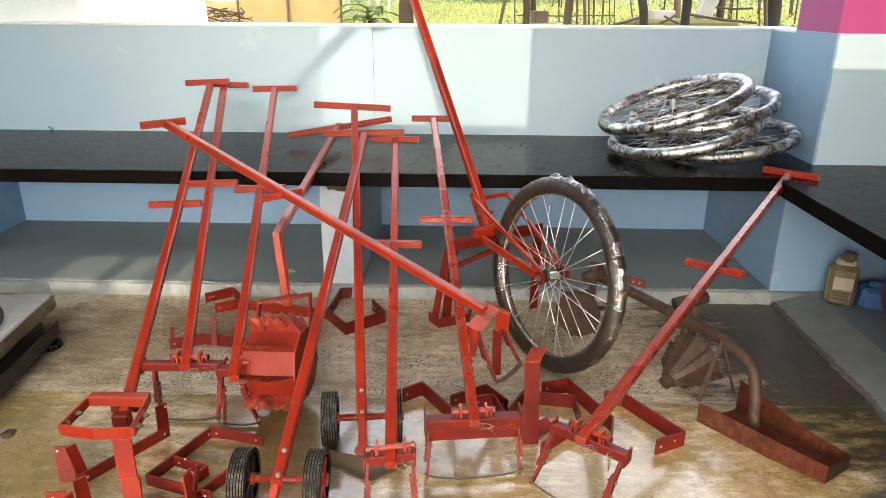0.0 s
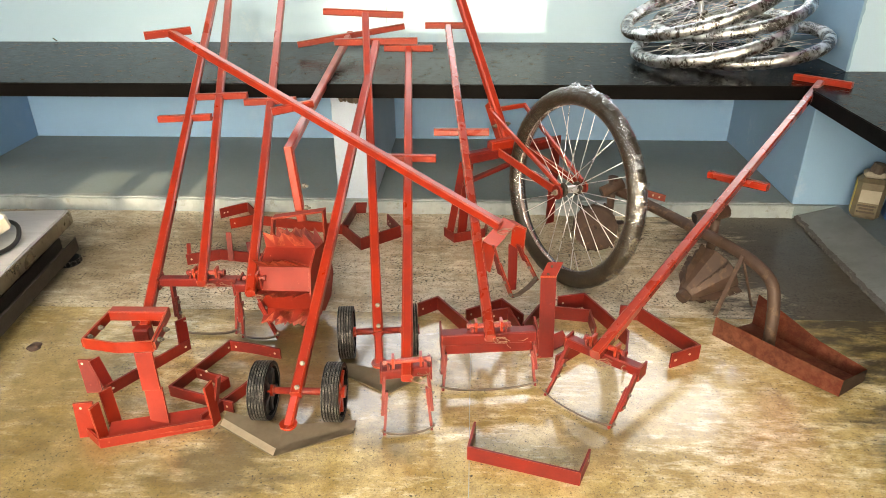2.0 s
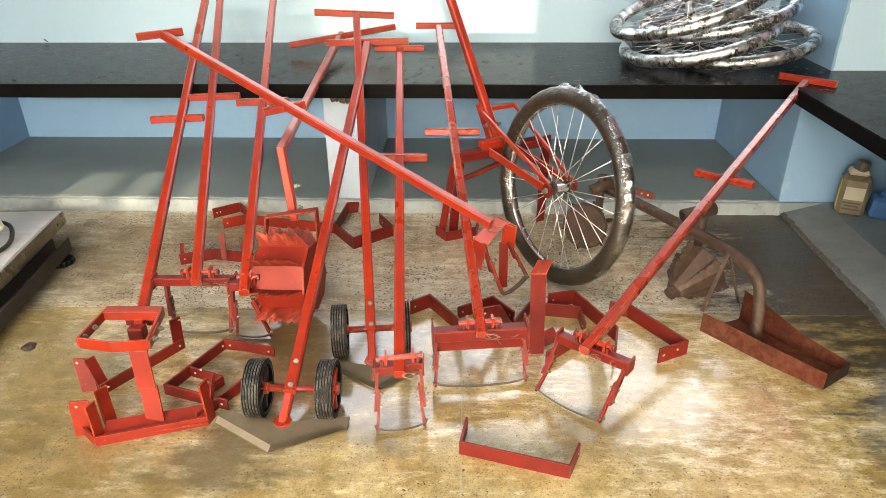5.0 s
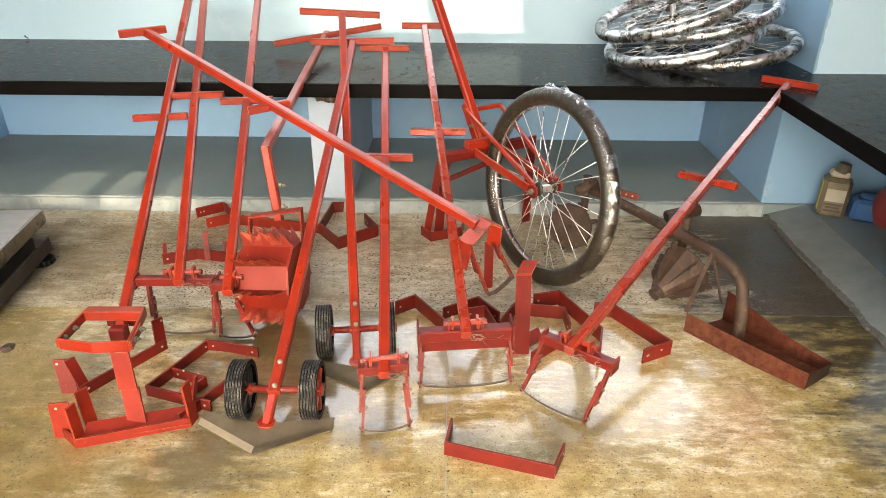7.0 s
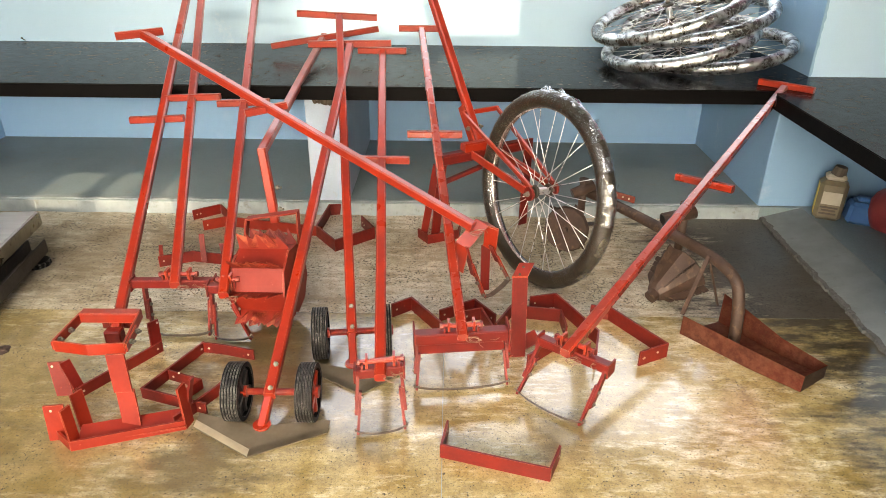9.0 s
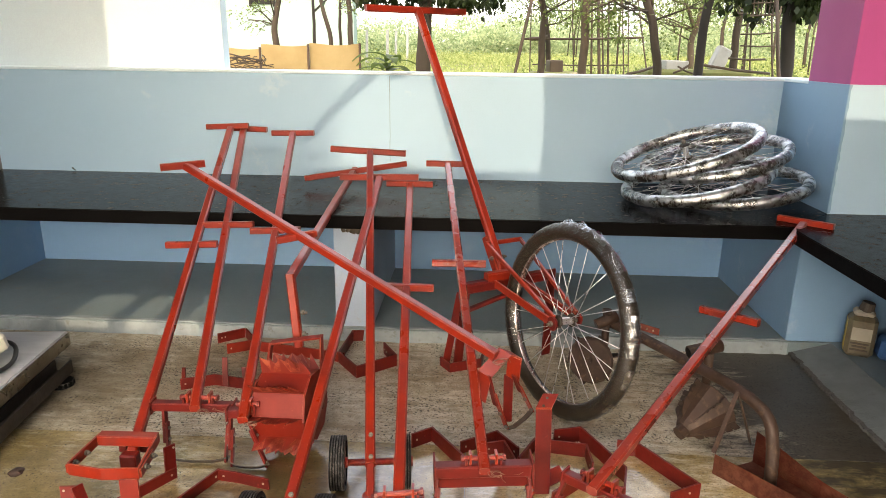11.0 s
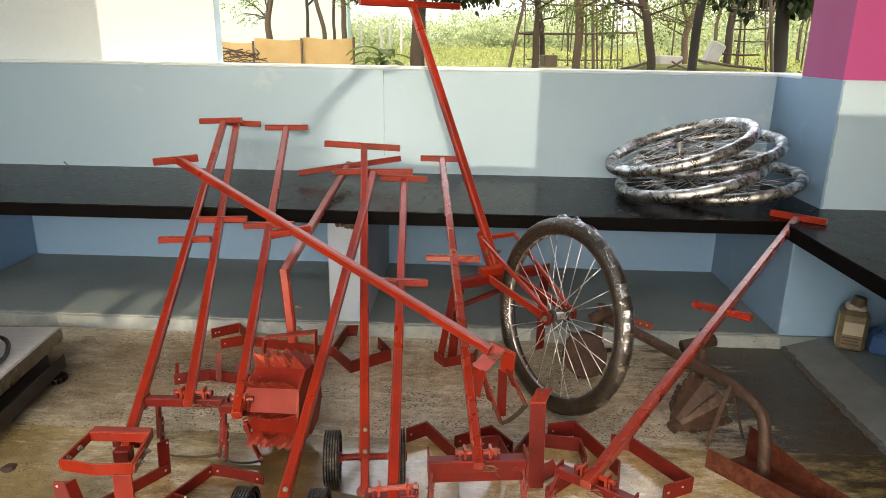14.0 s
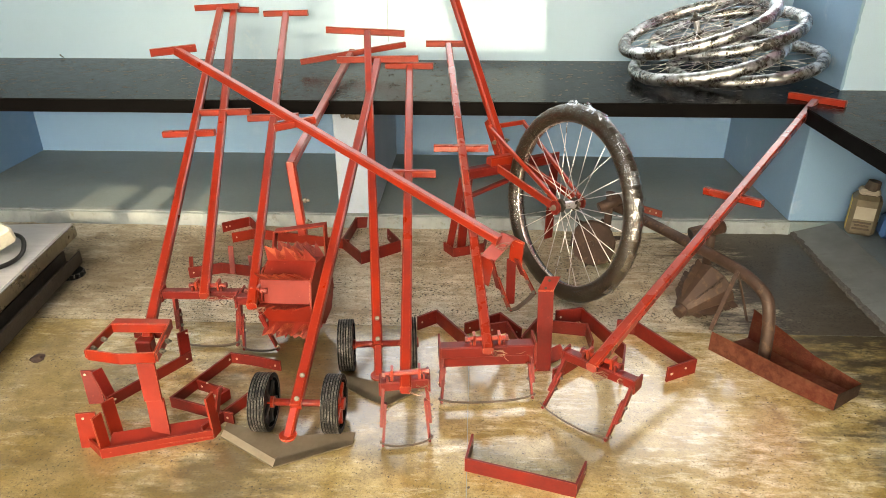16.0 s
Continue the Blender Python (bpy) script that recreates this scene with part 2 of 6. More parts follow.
# the pale edge colour paints highlights along the ribs
RUBBER = surface("black_rubber", (0.002, 0.002, 0.002), (0.004, 0.004, 0.0038), 18.0, (0.4, 0.6), 0.0, 150.0, 0.1, wear=(0.03, 0.028, 0.025), wear_at=(0.66, 0.76), wear_scale=40.0, spec=0.10, edge=(0.34, 0.33, 0.30))
TYRE = surface("tyre_rubber", (0.010, 0.008, 0.0055), (0.030, 0.022, 0.013), 14.0, (0.3, 0.5), 0.0, 160.0, 0.15, wear=(0.045, 0.036, 0.028), wear_at=(0.60, 0.76), wear_scale=30.0, spec=0.3)
FILM, FILM_THICK, FILM_LOOSE = wrap_material(0.06, 0.14, 0.80, 0.45, 0.32), wrap_material(0.24, 0.74, 1.0, 0.36, 0.36), wrap_material(0.22, 0.62, 0.90, 0.6, 0.24)
BLUE = surface("pale_blue_wall_paint", (0.36, 0.54, 0.70), (0.33, 0.505, 0.67), 1.3, (0.55, 0.7), 0.0, 220.0, 0.10, wear=(0.53, 0.65, 0.71), wear_at=(0.58, 0.75), wear_scale=3.0)
WHITE = surface("white_wall_paint", (0.74, 0.88, 0.97), (0.70, 0.845, 0.94), 2.0, (0.5, 0.7), 0.0, 200.0, 0.08)
# the wall blue again, darkened to hold the shade under the bench
BLUE_SHADED = surface("under_bench_shaded_blue", (0.205, 0.38, 0.61), (0.185, 0.35, 0.57), 1.5, (0.5, 0.65), 0.0, 220.0, 0.10, wear=(0.27, 0.43, 0.61), wear_at=(0.56, 0.78), wear_scale=3.0)
# darker blue for the corner support, side wall and pillar side
BLUE_DARK = surface("darker_blue_wall", (0.225, 0.385, 0.56), (0.20, 0.35, 0.52), 1.5, (0.5, 0.65), 0.0, 220.0, 0.10, wear=(0.34, 0.46, 0.58), wear_at=(0.62, 0.76), wear_scale=4.0)
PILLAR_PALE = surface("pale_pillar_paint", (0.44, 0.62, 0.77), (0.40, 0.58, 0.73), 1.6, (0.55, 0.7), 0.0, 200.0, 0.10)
# dark plaster of the unseen walls and roof, keeps bounced light low
PLASTER = surface("bare_grey_plaster", (0.24, 0.235, 0.22), (0.19, 0.185, 0.175), 3.0, (0.7, 0.85), 0.0, 120.0, 0.2)
PINK = surface("magenta_wall_paint", (0.40, 0.062, 0.245), (0.365, 0.055, 0.22), 2.0, (0.5, 0.65), 0.0, 220.0, 0.06)
PIER = surface("bluish_white_paint", (0.38, 0.47, 0.58), (0.33, 0.42, 0.53), 3.0, (0.5, 0.7), 0.0, 180.0, 0.12, wear=(0.36, 0.38, 0.38), wear_at=(0.64, 0.74), wear_scale=9.0)
GRANITE = surface("black_granite", (0.0025, 0.0025, 0.0025), (0.005, 0.0045, 0.0045), 30.0, (0.16, 0.30), 0.0, 320.0, 0.02, wear=(0.016, 0.015, 0.013), wear_at=(0.62, 0.8), wear_scale=7.0, spec=0.07)
EDGE_BLACK = surface("dull_black_edge", (0.0022, 0.002, 0.002), (0.0035, 0.003, 0.003), 12.0, (0.45, 0.6), 0.0, 120.0, 0.1, wear=(0.012, 0.011, 0.010), wear_at=(0.64, 0.76), wear_scale=20.0, spec=0.06)
CEMENT = surface("painted_cement_ledge", (0.150, 0.205, 0.222), (0.185, 0.236, 0.247), 5.0, (0.4, 0.6), 0.0, 160.0, 0.15, wear=(0.19, 0.20, 0.185), wear_at=(0.58, 0.72), wear_scale=14.0)
LIME = surface("rough_whitewashed_edge", (0.32, 0.375, 0.39), (0.21, 0.25, 0.26), 12.0, (0.7, 0.85), 0.0, 130.0, 0.3, wear=(0.17, 0.18, 0.165), wear_at=(0.56, 0.70), wear_scale=26.0)
ROUGH_CEMENT = surface("dirty_broken_cement", (0.055, 0.052, 0.046), (0.10, 0.10, 0.092), 22.0, (0.7, 0.85), 0.0, 130.0, 0.5, wear=(0.17, 0.18, 0.17), wear_at=(0.60, 0.72), wear_scale=30.0)
BAND = surface("pale_trowelled_cement", (0.18, 0.20, 0.20), (0.13, 0.147, 0.146), 8.0, (0.55, 0.75), 0.0, 140.0, 0.2, wear=(0.13, 0.14, 0.135), wear_at=(0.58, 0.72), wear_scale=18.0)
# the blots also carry contact shadows of the sweep, brackets and hoes
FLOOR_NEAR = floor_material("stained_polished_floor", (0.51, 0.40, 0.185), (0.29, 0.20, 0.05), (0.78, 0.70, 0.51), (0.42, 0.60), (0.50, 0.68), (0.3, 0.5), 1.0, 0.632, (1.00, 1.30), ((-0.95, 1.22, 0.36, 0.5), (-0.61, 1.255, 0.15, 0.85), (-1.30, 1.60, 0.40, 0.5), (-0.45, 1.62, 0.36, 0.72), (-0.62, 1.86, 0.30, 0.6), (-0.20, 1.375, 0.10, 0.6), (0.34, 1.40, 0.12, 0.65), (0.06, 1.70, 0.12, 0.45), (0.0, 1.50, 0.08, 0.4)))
# blots here darken the left end, where less light falls
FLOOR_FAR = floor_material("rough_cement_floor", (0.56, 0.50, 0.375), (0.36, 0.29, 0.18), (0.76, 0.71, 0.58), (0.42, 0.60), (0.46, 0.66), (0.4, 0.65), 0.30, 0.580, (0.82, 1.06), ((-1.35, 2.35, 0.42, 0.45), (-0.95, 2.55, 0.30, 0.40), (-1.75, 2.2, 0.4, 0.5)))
GROUND = surface("field_ground", (0.10, 0.13, 0.035), (0.17, 0.17, 0.06), 0.4, (0.8, 0.95), 0.0, 9.0, 0.3, wear=(0.3, 0.26, 0.14), wear_at=(0.56, 0.66), wear_scale=1.2)
OLD_WHITE = surface("weathered_whitewash", (0.36, 0.37, 0.35), (0.26, 0.27, 0.25), 7.0, (0.6, 0.8), 0.0, 60.0, 0.2, wear=(0.2, 0.18, 0.14), wear_at=(0.58, 0.7), wear_scale=12.0)
BARK = surface("bark", (0.038, 0.026, 0.015), (0.022, 0.016, 0.010), 6.0, (0.8, 0.95), 0.0, 40.0, 0.6, stretch=(1, 1, 0.25))
BARK_TAN = surface("tan_bark", (0.075, 0.053, 0.032), (0.044, 0.032, 0.020), 6.0, (0.8, 0.95), 0.0, 40.0, 0.6, stretch=(1, 1, 0.25))
BARK_DARK = surface("dark_bark", (0.015, 0.012, 0.009), (0.009, 0.0075, 0.006), 6.0, (0.8, 0.95), 0.0, 40.0, 0.6, stretch=(1, 1, 0.25))
BAMBOO = surface("dry_bamboo", (0.062, 0.042, 0.024), (0.038, 0.026, 0.016), 5.0, (0.55, 0.7), 0.0, 60.0, 0.2, stretch=(1, 1, 0.2))
LEAF_DARK = leaf_material("dark_leaves", (0.008, 0.015, 0.005), (0.022, 0.035, 0.009), 0.15)
LEAF = leaf_material("green_leaves", (0.045, 0.075, 0.018), (0.11, 0.145, 0.04), 0.4)
# haze of the distance is mixed into these pale leaf colours
LEAF_HAZED = leaf_material("hazed_far_leaves", (0.14, 0.205, 0.095), (0.38, 0.43, 0.25), 0.4)
WEED = leaf_material("yellow_green_weeds", (0.13, 0.175, 0.045), (0.30, 0.325, 0.13), 0.4)
BOARD = surface("ochre_sheet", (0.225, 0.168, 0.066), (0.185, 0.132, 0.05), 3.0, (0.6, 0.8), 0.0, 50.0, 0.1, wear=(0.45, 0.26, 0.08), wear_at=(0.62, 0.72), wear_scale=5.0)
HOUSE = surface("mint_white_house_paint", (0.205, 0.295, 0.255), (0.19, 0.275, 0.24), 1.0, (0.6, 0.8), 0.0, 60.0, 0.1)
YELLOW = surface("yellow_house_trim", (0.72, 0.50, 0.05), (0.65, 0.45, 0.05), 2.0, (0.6, 0.8), 0.0, 60.0, 0.1)
DARK_GLASS = surface("dark_window_shutter", (0.012, 0.014, 0.014), (0.02, 0.022, 0.02), 2.0, (0.6, 0.7), 0.0, 30.0, 0.0, spec=0.05)
IRON = surface("dark_grimy_iron", (0.017, 0.013, 0.009), (0.036, 0.028, 0.019), 10.0, (0.45, 0.7), 0.15, 120.0, 0.2, wear=(0.075, 0.05, 0.03), wear_at=(0.6, 0.72))
# brown base colour stands in for the floor mirrored in the skirt
SKIRT_STEEL = surface("grimy_floor_tinted_steel", (0.30, 0.265, 0.20), (0.20, 0.175, 0.13), 9.0, (0.22, 0.36), 0.85, 120.0, 0.15, wear=(0.05, 0.035, 0.025), wear_at=(0.55, 0.7), wear_scale=20.0)
SHEET = surface("brushed_stainless_sheet", (0.66, 0.67, 0.68), (0.56, 0.57, 0.58), 8.0, (0.3, 0.45), 0.5, 200.0, 0.03, stretch=(1, 6, 1))
CREAM = surface("cream_plastic", (0.70, 0.68, 0.55), (0.66, 0.63, 0.5), 8.0, (0.4, 0.55), 0.0, 120.0, 0.03)
GREEN_PANEL = surface("green_keypad_panel", (0.10, 0.42, 0.06), (0.09, 0.37, 0.06), 8.0, (0.35, 0.5), 0.0, 120.0, 0.02)
BLACK_PLASTIC = surface("black_plastic", (0.004, 0.004, 0.004), (0.008, 0.008, 0.008), 20.0, (0.35, 0.5), 0.0, 120.0, 0.03)
CAN_TIN = surface("worn_tin", (0.19, 0.165, 0.105), (0.125, 0.10, 0.062), 16.0, (0.4, 0.65), 0.2, 130.0, 0.1, wear=(0.16, 0.09, 0.04), wear_at=(0.58, 0.68), wear_scale=30.0)
CAN_YELLOW = surface("yellow_tin_print", (0.55, 0.42, 0.05), (0.46, 0.33, 0.04), 16.0, (0.4, 0.6), 0.1, 130.0, 0.06, wear=(0.2, 0.1, 0.04), wear_at=(0.6, 0.7), wear_scale=34.0)
PAPER = surface("pale_label", (0.46, 0.42, 0.33), (0.36, 0.32, 0.24), 18.0, (0.6, 0.75), 0.0, 120.0, 0.04)
INK = surface("dark_label_print", (0.06, 0.045, 0.03), (0.09, 0.07, 0.05), 18.0, (0.6, 0.75), 0.0, 120.0, 0.0)
BLUE_PLASTIC = surface("blue_plastic", (0.045, 0.13, 0.30), (0.04, 0.11, 0.26), 12.0, (0.4, 0.55), 0.0, 120.0, 0.05)
RED_PLASTIC = surface("faded_red_plastic", (0.25, 0.03, 0.03), (0.2, 0.03, 0.03), 12.0, (0.4, 0.55), 0.0, 120.0, 0.05)
WIRE = surface("binding_wire", (0.26, 0.17, 0.12), (0.2, 0.13, 0.09), 30.0, (0.35, 0.5), 0.8, 120.0, 0.0)

# ---------------------------------------------------------------- building helpers
BASE = {}
Z = Vector((0, 0, 1))


def thing(name, label, category, base=(0, 0, 0), group="", kind=""):
    ob = new(name)
    ob.empty_display_size = 0.05
    ob.location = base
    BASE[ob.name] = Vector(base)
    return tagged(ob, label, category, group, kind)


def mesh_of(name, bm, material, smooth=False):
    me = bpy.data.meshes.new(name)
    bm.to_mesh(me)
    bm.free()
    me.materials.append(material)
    if smooth:
        me.shade_smooth()
    return me


def part(name, bm, material, parent, label="", smooth=False):
    """One mesh under a thing or a part; the bmesh is in world metres."""
    base = BASE[parent.name]
    bmesh.ops.translate(bm, verts=bm.verts, vec=-base)
    bmesh.ops.recalc_face_normals(bm, faces=bm.faces)
    ob = new(name, mesh_of(name, bm, material, smooth))
    ob.parent = parent
    BASE[ob.name] = base
    return tagged(ob, label)


def solid(name, bm, material, label, category="", kind="structure", smooth=False):
    bmesh.ops.recalc_face_normals(bm, faces=bm.faces)
    ob = new(name, mesh_of(name, bm, material, smooth))
    BASE[ob.name] = Vector((0, 0, 0))
    return tagged(ob, label, category, "", kind)


def box(bm, x0, x1, y0, y1, z0, z1, bevel=0.0):
    m = Matrix.Translation(((x0 + x1) / 2, (y0 + y1) / 2, (z0 + z1) / 2)) @ Matrix.Diagonal((x1 - x0, y1 - y0, z1 - z0, 1))
    made = bmesh.ops.create_cube(bm, size=1, matrix=m)["verts"]
    if bevel:
        edges = list({e for v in made for e in v.link_edges})
        bmesh.ops.bevel(bm, geom=edges, offset=bevel, segments=1, affect="EDGES")
    return bm


def rings(bm, loops, closed=False):
    """Skin a list of vertex rings; ends are capped unless closed."""
    n = len(loops[0])
    pairs = list(zip(loops, loops[1:])) + ([(loops[-1], loops[0])] if closed else [])
    for a, b in pairs:
        for i in range(n):
            bm.faces.new((a[i], a[(i + 1) % n], b[(i + 1) % n], b[i]))
    if not closed:
        bm.faces.new(loops[0][::-1])
        bm.faces.new(loops[-1])


def square_bar(bm, p, q, w, h=0.0, up=Z, chamfer=0.16):
    """A square tube from p to q with softened corners."""
    p, q, h = Vector(p), Vector(q), h or w
    d = (q - p).normalized()
    side = d.cross(Vector(up))
    side = side.normalized() if side.length > 1e-3 else Vector((1, 0, 0))
    top = side.cross(d).normalized()
    a, b, c = w / 2, h / 2, chamfer * min(w, h)
    prof = [(a, b - c), (a - c, b), (c - a, b), (-a, b - c), (-a, c - b), (c - a, -b), (a - c, -b), (a, c - b)]
    rings(bm, [[bm.verts.new(e + side * u + top * v) for u, v in prof] for e in (p, q)])
    return bm


def pipe(bm, pts, r, seg=10, closed=False, taper=None):
    """A round tube along a line of points."""
    pts = [Vector(p) for p in pts]
    loops, side = [], None
    for i, p in enumerate(pts):
        a = pts[i - 1] if i or closed else p
        b = pts[(i + 1) % len(pts)] if i + 1 < len(pts) or closed else p
        d = (b - a).normalized()
        if side is None:
            side = d.cross(Z if abs(d.z) < 0.9 else Vector((1, 0, 0))).normalized()
        side = (side - d * side.dot(d)).normalized()
        up = d.cross(side)
        rr = r if taper is None else r * (1 + (taper - 1) * i / (len(pts) - 1))
        loops.append([bm.verts.new(p + rr * (math.cos(t) * side + math.sin(t) * up)) for t in (2 * math.pi * k / seg for k in range(seg))])
    rings(bm, loops, closed)
    return bm


def rounded(pts, steps=6, lead=0.35):
    """Points along a polyline whose inner corners are rounded."""
    pts = [Vector(p) for p in pts]
    out = [pts[0]]
    for a, b, c in zip(pts, pts[1:], pts[2:]):
        s, e = b.lerp(a, lead), b.lerp(c, lead)
        for k in range(steps + 1):
            t = k / steps
            out.append(s.lerp(b, t).lerp(b.lerp(e, t), t))
    return out + [pts[-1]]


def strap(bm, pts, width, thick, across=Z):
    """A flat bar bent along a line of points; across is the way its width stands."""
    pts, across = [Vector(p) for p in pts], Vector(across).normalized()
    loops = []
    for i, p in enumerate(pts):
        dirs = []
        if i:
            dirs.append((p - pts[i - 1]).normalized())
        if i + 1 < len(pts):
            dirs.append((pts[i + 1] - p).normalized())
        norms = [d.cross(across).normalized() for d in dirs]
        n = sum(norms, Vector()).normalized()
        n = n / max(0.45, n.dot(norms[0]))
        o, w = n * thick / 2, across * width
        loops.append([bm.verts.new(v) for v in (p - o, p + o, p + o + w, p - o + w)])
    rings(bm, loops)
    return bm


def bolt(parent, at, way, r=0.006, long=0.009, name="bolt"):
    """A hexagon bolt head with a stub of thread and a nut."""
    bm, at, way = bmesh.new(), Vector(at), Vector(way).normalized()
    pipe(bm, [at, at + way * long * 0.6], r, 6)
    pipe(bm, [at + way * long * 0.6, at + way * long * 1.2], r * 0.5, 6)
    return part(name, bm, ZINC, parent, "bright zinc bolt")


def hole(parent, at, way, r=0.0045, material=None):
    """A drilled hole, seen as a dark sunk disc with a pale worn edge."""
    bm, at, way = bmesh.new(), Vector(at), Vector(way).normalized()
    pipe(bm, [at, at + way * 0.0012], r * 0.8, 10)
    return part("bolt_hole", bm, material or PAPER, parent)


def wire_loop(parent, centre, r, turns=2, seed=0):
    """A careless tangle of thin binding wire, with one loose end."""
    rnd = random.Random(seed)
    bm, pts, c = bmesh.new(), [], Vector(centre)
    for k in range(turns * 7 + 1):
        a = 2 * math.pi * k / 7 + rnd.uniform(-0.4, 0.4)
        w = r * rnd.uniform(0.5, 1.7)
        pts.append(c + Vector((1.5 * w * math.cos(a), 0.3 * w * math.sin(a) + rnd.uniform(-0.3, 0.3) * r, 0.55 * w * math.sin(a))))
    pts += [pts[-1] + Vector((rnd.uniform(-1, 1) * r, -0.4 * r, -1.2 * r)), pts[-1] + Vector((rnd.uniform(-2, 2) * r, -0.6 * r, -2.0 * r))]
    pipe(bm, rounded(pts, 2, 0.4), 0.0008, 4)
    return part("binding_wire", bm, WIRE, parent, "twisted binding wire", True)


# ---------------------------------------------------------------- the shed: floor, ledge, bench, walls
WALL_Y, BENCH_Y, BENCH_Z, PAR_Z = 3.672, 2.77, 0.585, 1.152
LEDGE_Z, LEDGE_Y, SIDE_X = 0.06, 2.79, 1.596

floor = solid("floor", box(bmesh.new(), -3.3, 2.5, -2.6, 3.67, -0.16, -0.0015), LIME, "cement floor bed under the worn floor slabs", "floor")
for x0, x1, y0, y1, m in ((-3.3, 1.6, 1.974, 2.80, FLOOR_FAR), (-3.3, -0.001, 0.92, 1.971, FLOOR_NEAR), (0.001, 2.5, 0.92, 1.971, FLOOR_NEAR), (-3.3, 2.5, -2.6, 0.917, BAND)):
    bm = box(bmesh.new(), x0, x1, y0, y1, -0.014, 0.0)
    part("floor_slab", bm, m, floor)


def ragged_line(a, b, n, rough, seed):
    rnd = random.Random(seed)
    a, b = Vector(a), Vector(b)
    side = (b - a).normalized().cross(Z)
    out = []
    for k in range(n + 1):
        p = a.lerp(b, k / n)
        out.append(p + side * rough * (1.6 * noise.noise(p * 5 + Vector((seed, 0, 0))) + 1.2 * noise.noise(p * 24) + rnd.uniform(-0.5, 0.5)))
    return out


# raised cement ledge under the bench, with a broken whitewashed front edge
front = ragged_line((-3.3, LEDGE_Y, 0), (1.40, LEDGE_Y, 0), 120, 0.006, 3)
right = ragged_line((1.412, LEDGE_Y - 0.004, 0), (1.372, -0.55, 0), 420, 0.006, 4)
bm = bmesh.new()
outline = [(p.x, p.y) for p in front] + [(p.x + 0.17, p.y) for p in right] + [(2.5, -0.55), (2.5, 3.7), (-3.3, 3.7)]
low = [bm.verts.new((x, y, -0.01)) for x, y in outline]
high = [bm.verts.new((x, y, LEDGE_Z)) for x, y in outline]
bm.faces.new(high)
for i in range(len(outline)):
    j = (i + 1) % len(outline)
    bm.faces.new((low[i], low[j], high[j], high[i]))
ledge = solid("ledge", bm, CEMENT, "raised grey cement ledge with a broken edge under the bench", "ledge")
rnd, bm, loops = random.Random(9), bmesh.new(), []
for p in front:
    o = 0.005 + 0.004 * noise.noise(p * 30)
    w = 0.035 + 0.018 * noise.noise((p.x * 6, p.y * 6, 0.5)) + rnd.uniform(-0.004, 0.004)
    loops.append([bm.verts.new(v) for v in (p - Vector((0, o, 0)), p - Vector((0, o * 0.6, 0)) + Z * (LEDGE_Z * (0.90 + 0.06 * noise.noise(p * 40))), p + Vector((0, 0.012, LEDGE_Z + 0.004)), p + Vector((0, w, LEDGE_Z + 0.002)), p + Vector((0, w, 0)))])
rings(bm, loops)
part("ledge_edge", bm, LIME, ledge, "rough whitewashed edge")
bm, loops, rim = bmesh.new(), [], bmesh.new()
lips = []
for p in right:                                 # side apron: a pale trowelled slope with a broken dirty lip
    h = 0.014 + 0.004 * noise.noise((p.y * 9, 0.0, 3.0))
    x = 1.372 + 0.040 * (p.y + 0.55) / 3.336 + 0.010 * noise.noise((p.y * 4, 2.0, 0.0))
    loops.append([bm.verts.new(v) for v in (p, p + Z * h, (x + 0.045 + 0.012 * noise.noise((p.y * 14, 5.0, 0.0)), p.y, h + 0.012), (x + 0.172, p.y, LEDGE_Z + 0.0015), (x + 0.172, p.y, 0.0))])
    q = p + Vector((-0.006 - 0.008 * abs(noise.noise((p.y * 60, 1.0, 0.0))), 0, 0))
    lips.append([rim.verts.new(v) for v in (q, q + Z * h * 0.8, p + Vector((0.006, 0, h + 0.003)), p + Vector((0.006, 0, 0)))])
rings(bm, loops)
part("ledge_apron", bm, BAND, ledge, "pale trowelled cement apron")
rings(rim, lips)
part("ledge_lip", rim, ROUGH_CEMENT, ledge, "dirty broken lip")

# black stone bench top: back run and the wing towards the viewer
bench = thing("bench", "polished black stone bench top along two walls", "bench", (0, BENCH_Y, BENCH_Z - 0.058))
for name, plan in (("back_slab", [(-3.2, BENCH_Y), (1.34, BENCH_Y), (1.34, BENCH_Y + 0.001), (SIDE_X, 3.029), (SIDE_X, WALL_Y), (-3.2, WALL_Y)]), ("wing_slab", [(1.3415, BENCH_Y), (1.318, 2.70), (1.318, -0.55), (2.5, -0.55), (2.5, 3.03), (SIDE_X + 0.0015, 3.0275)])):
    bm = bmesh.new()
    low = [bm.verts.new((x, y, BENCH_Z - 0.058)) for x, y in plan]
    high = [bm.verts.new((x, y, BENCH_Z)) for x, y in plan]
    bm.faces.new(high), bm.faces.new(low[::-1])
    for i in range(len(plan)):
        j = (i + 1) % len(plan)
        bm.faces.new((low[i], low[j], high[j], high[i]))
    part(name, bm, GRANITE, bench)

# thin strips before the slab edges, darker and less glossy than the slabs
part("front_edge", box(bmesh.new(), -3.2, 1.316, BENCH_Y - 0.003, BENCH_Y - 0.0005, BENCH_Z - 0.057, BENCH_Z - 0.003), EDGE_BLACK, bench, "dull black edge strip")
part("wing_edge", box(bmesh.new(), 1.3145, 1.317, -0.55, 2.70, BENCH_Z - 0.057, BENCH_Z - 0.003), EDGE_BLACK, bench, "dull black edge strip")
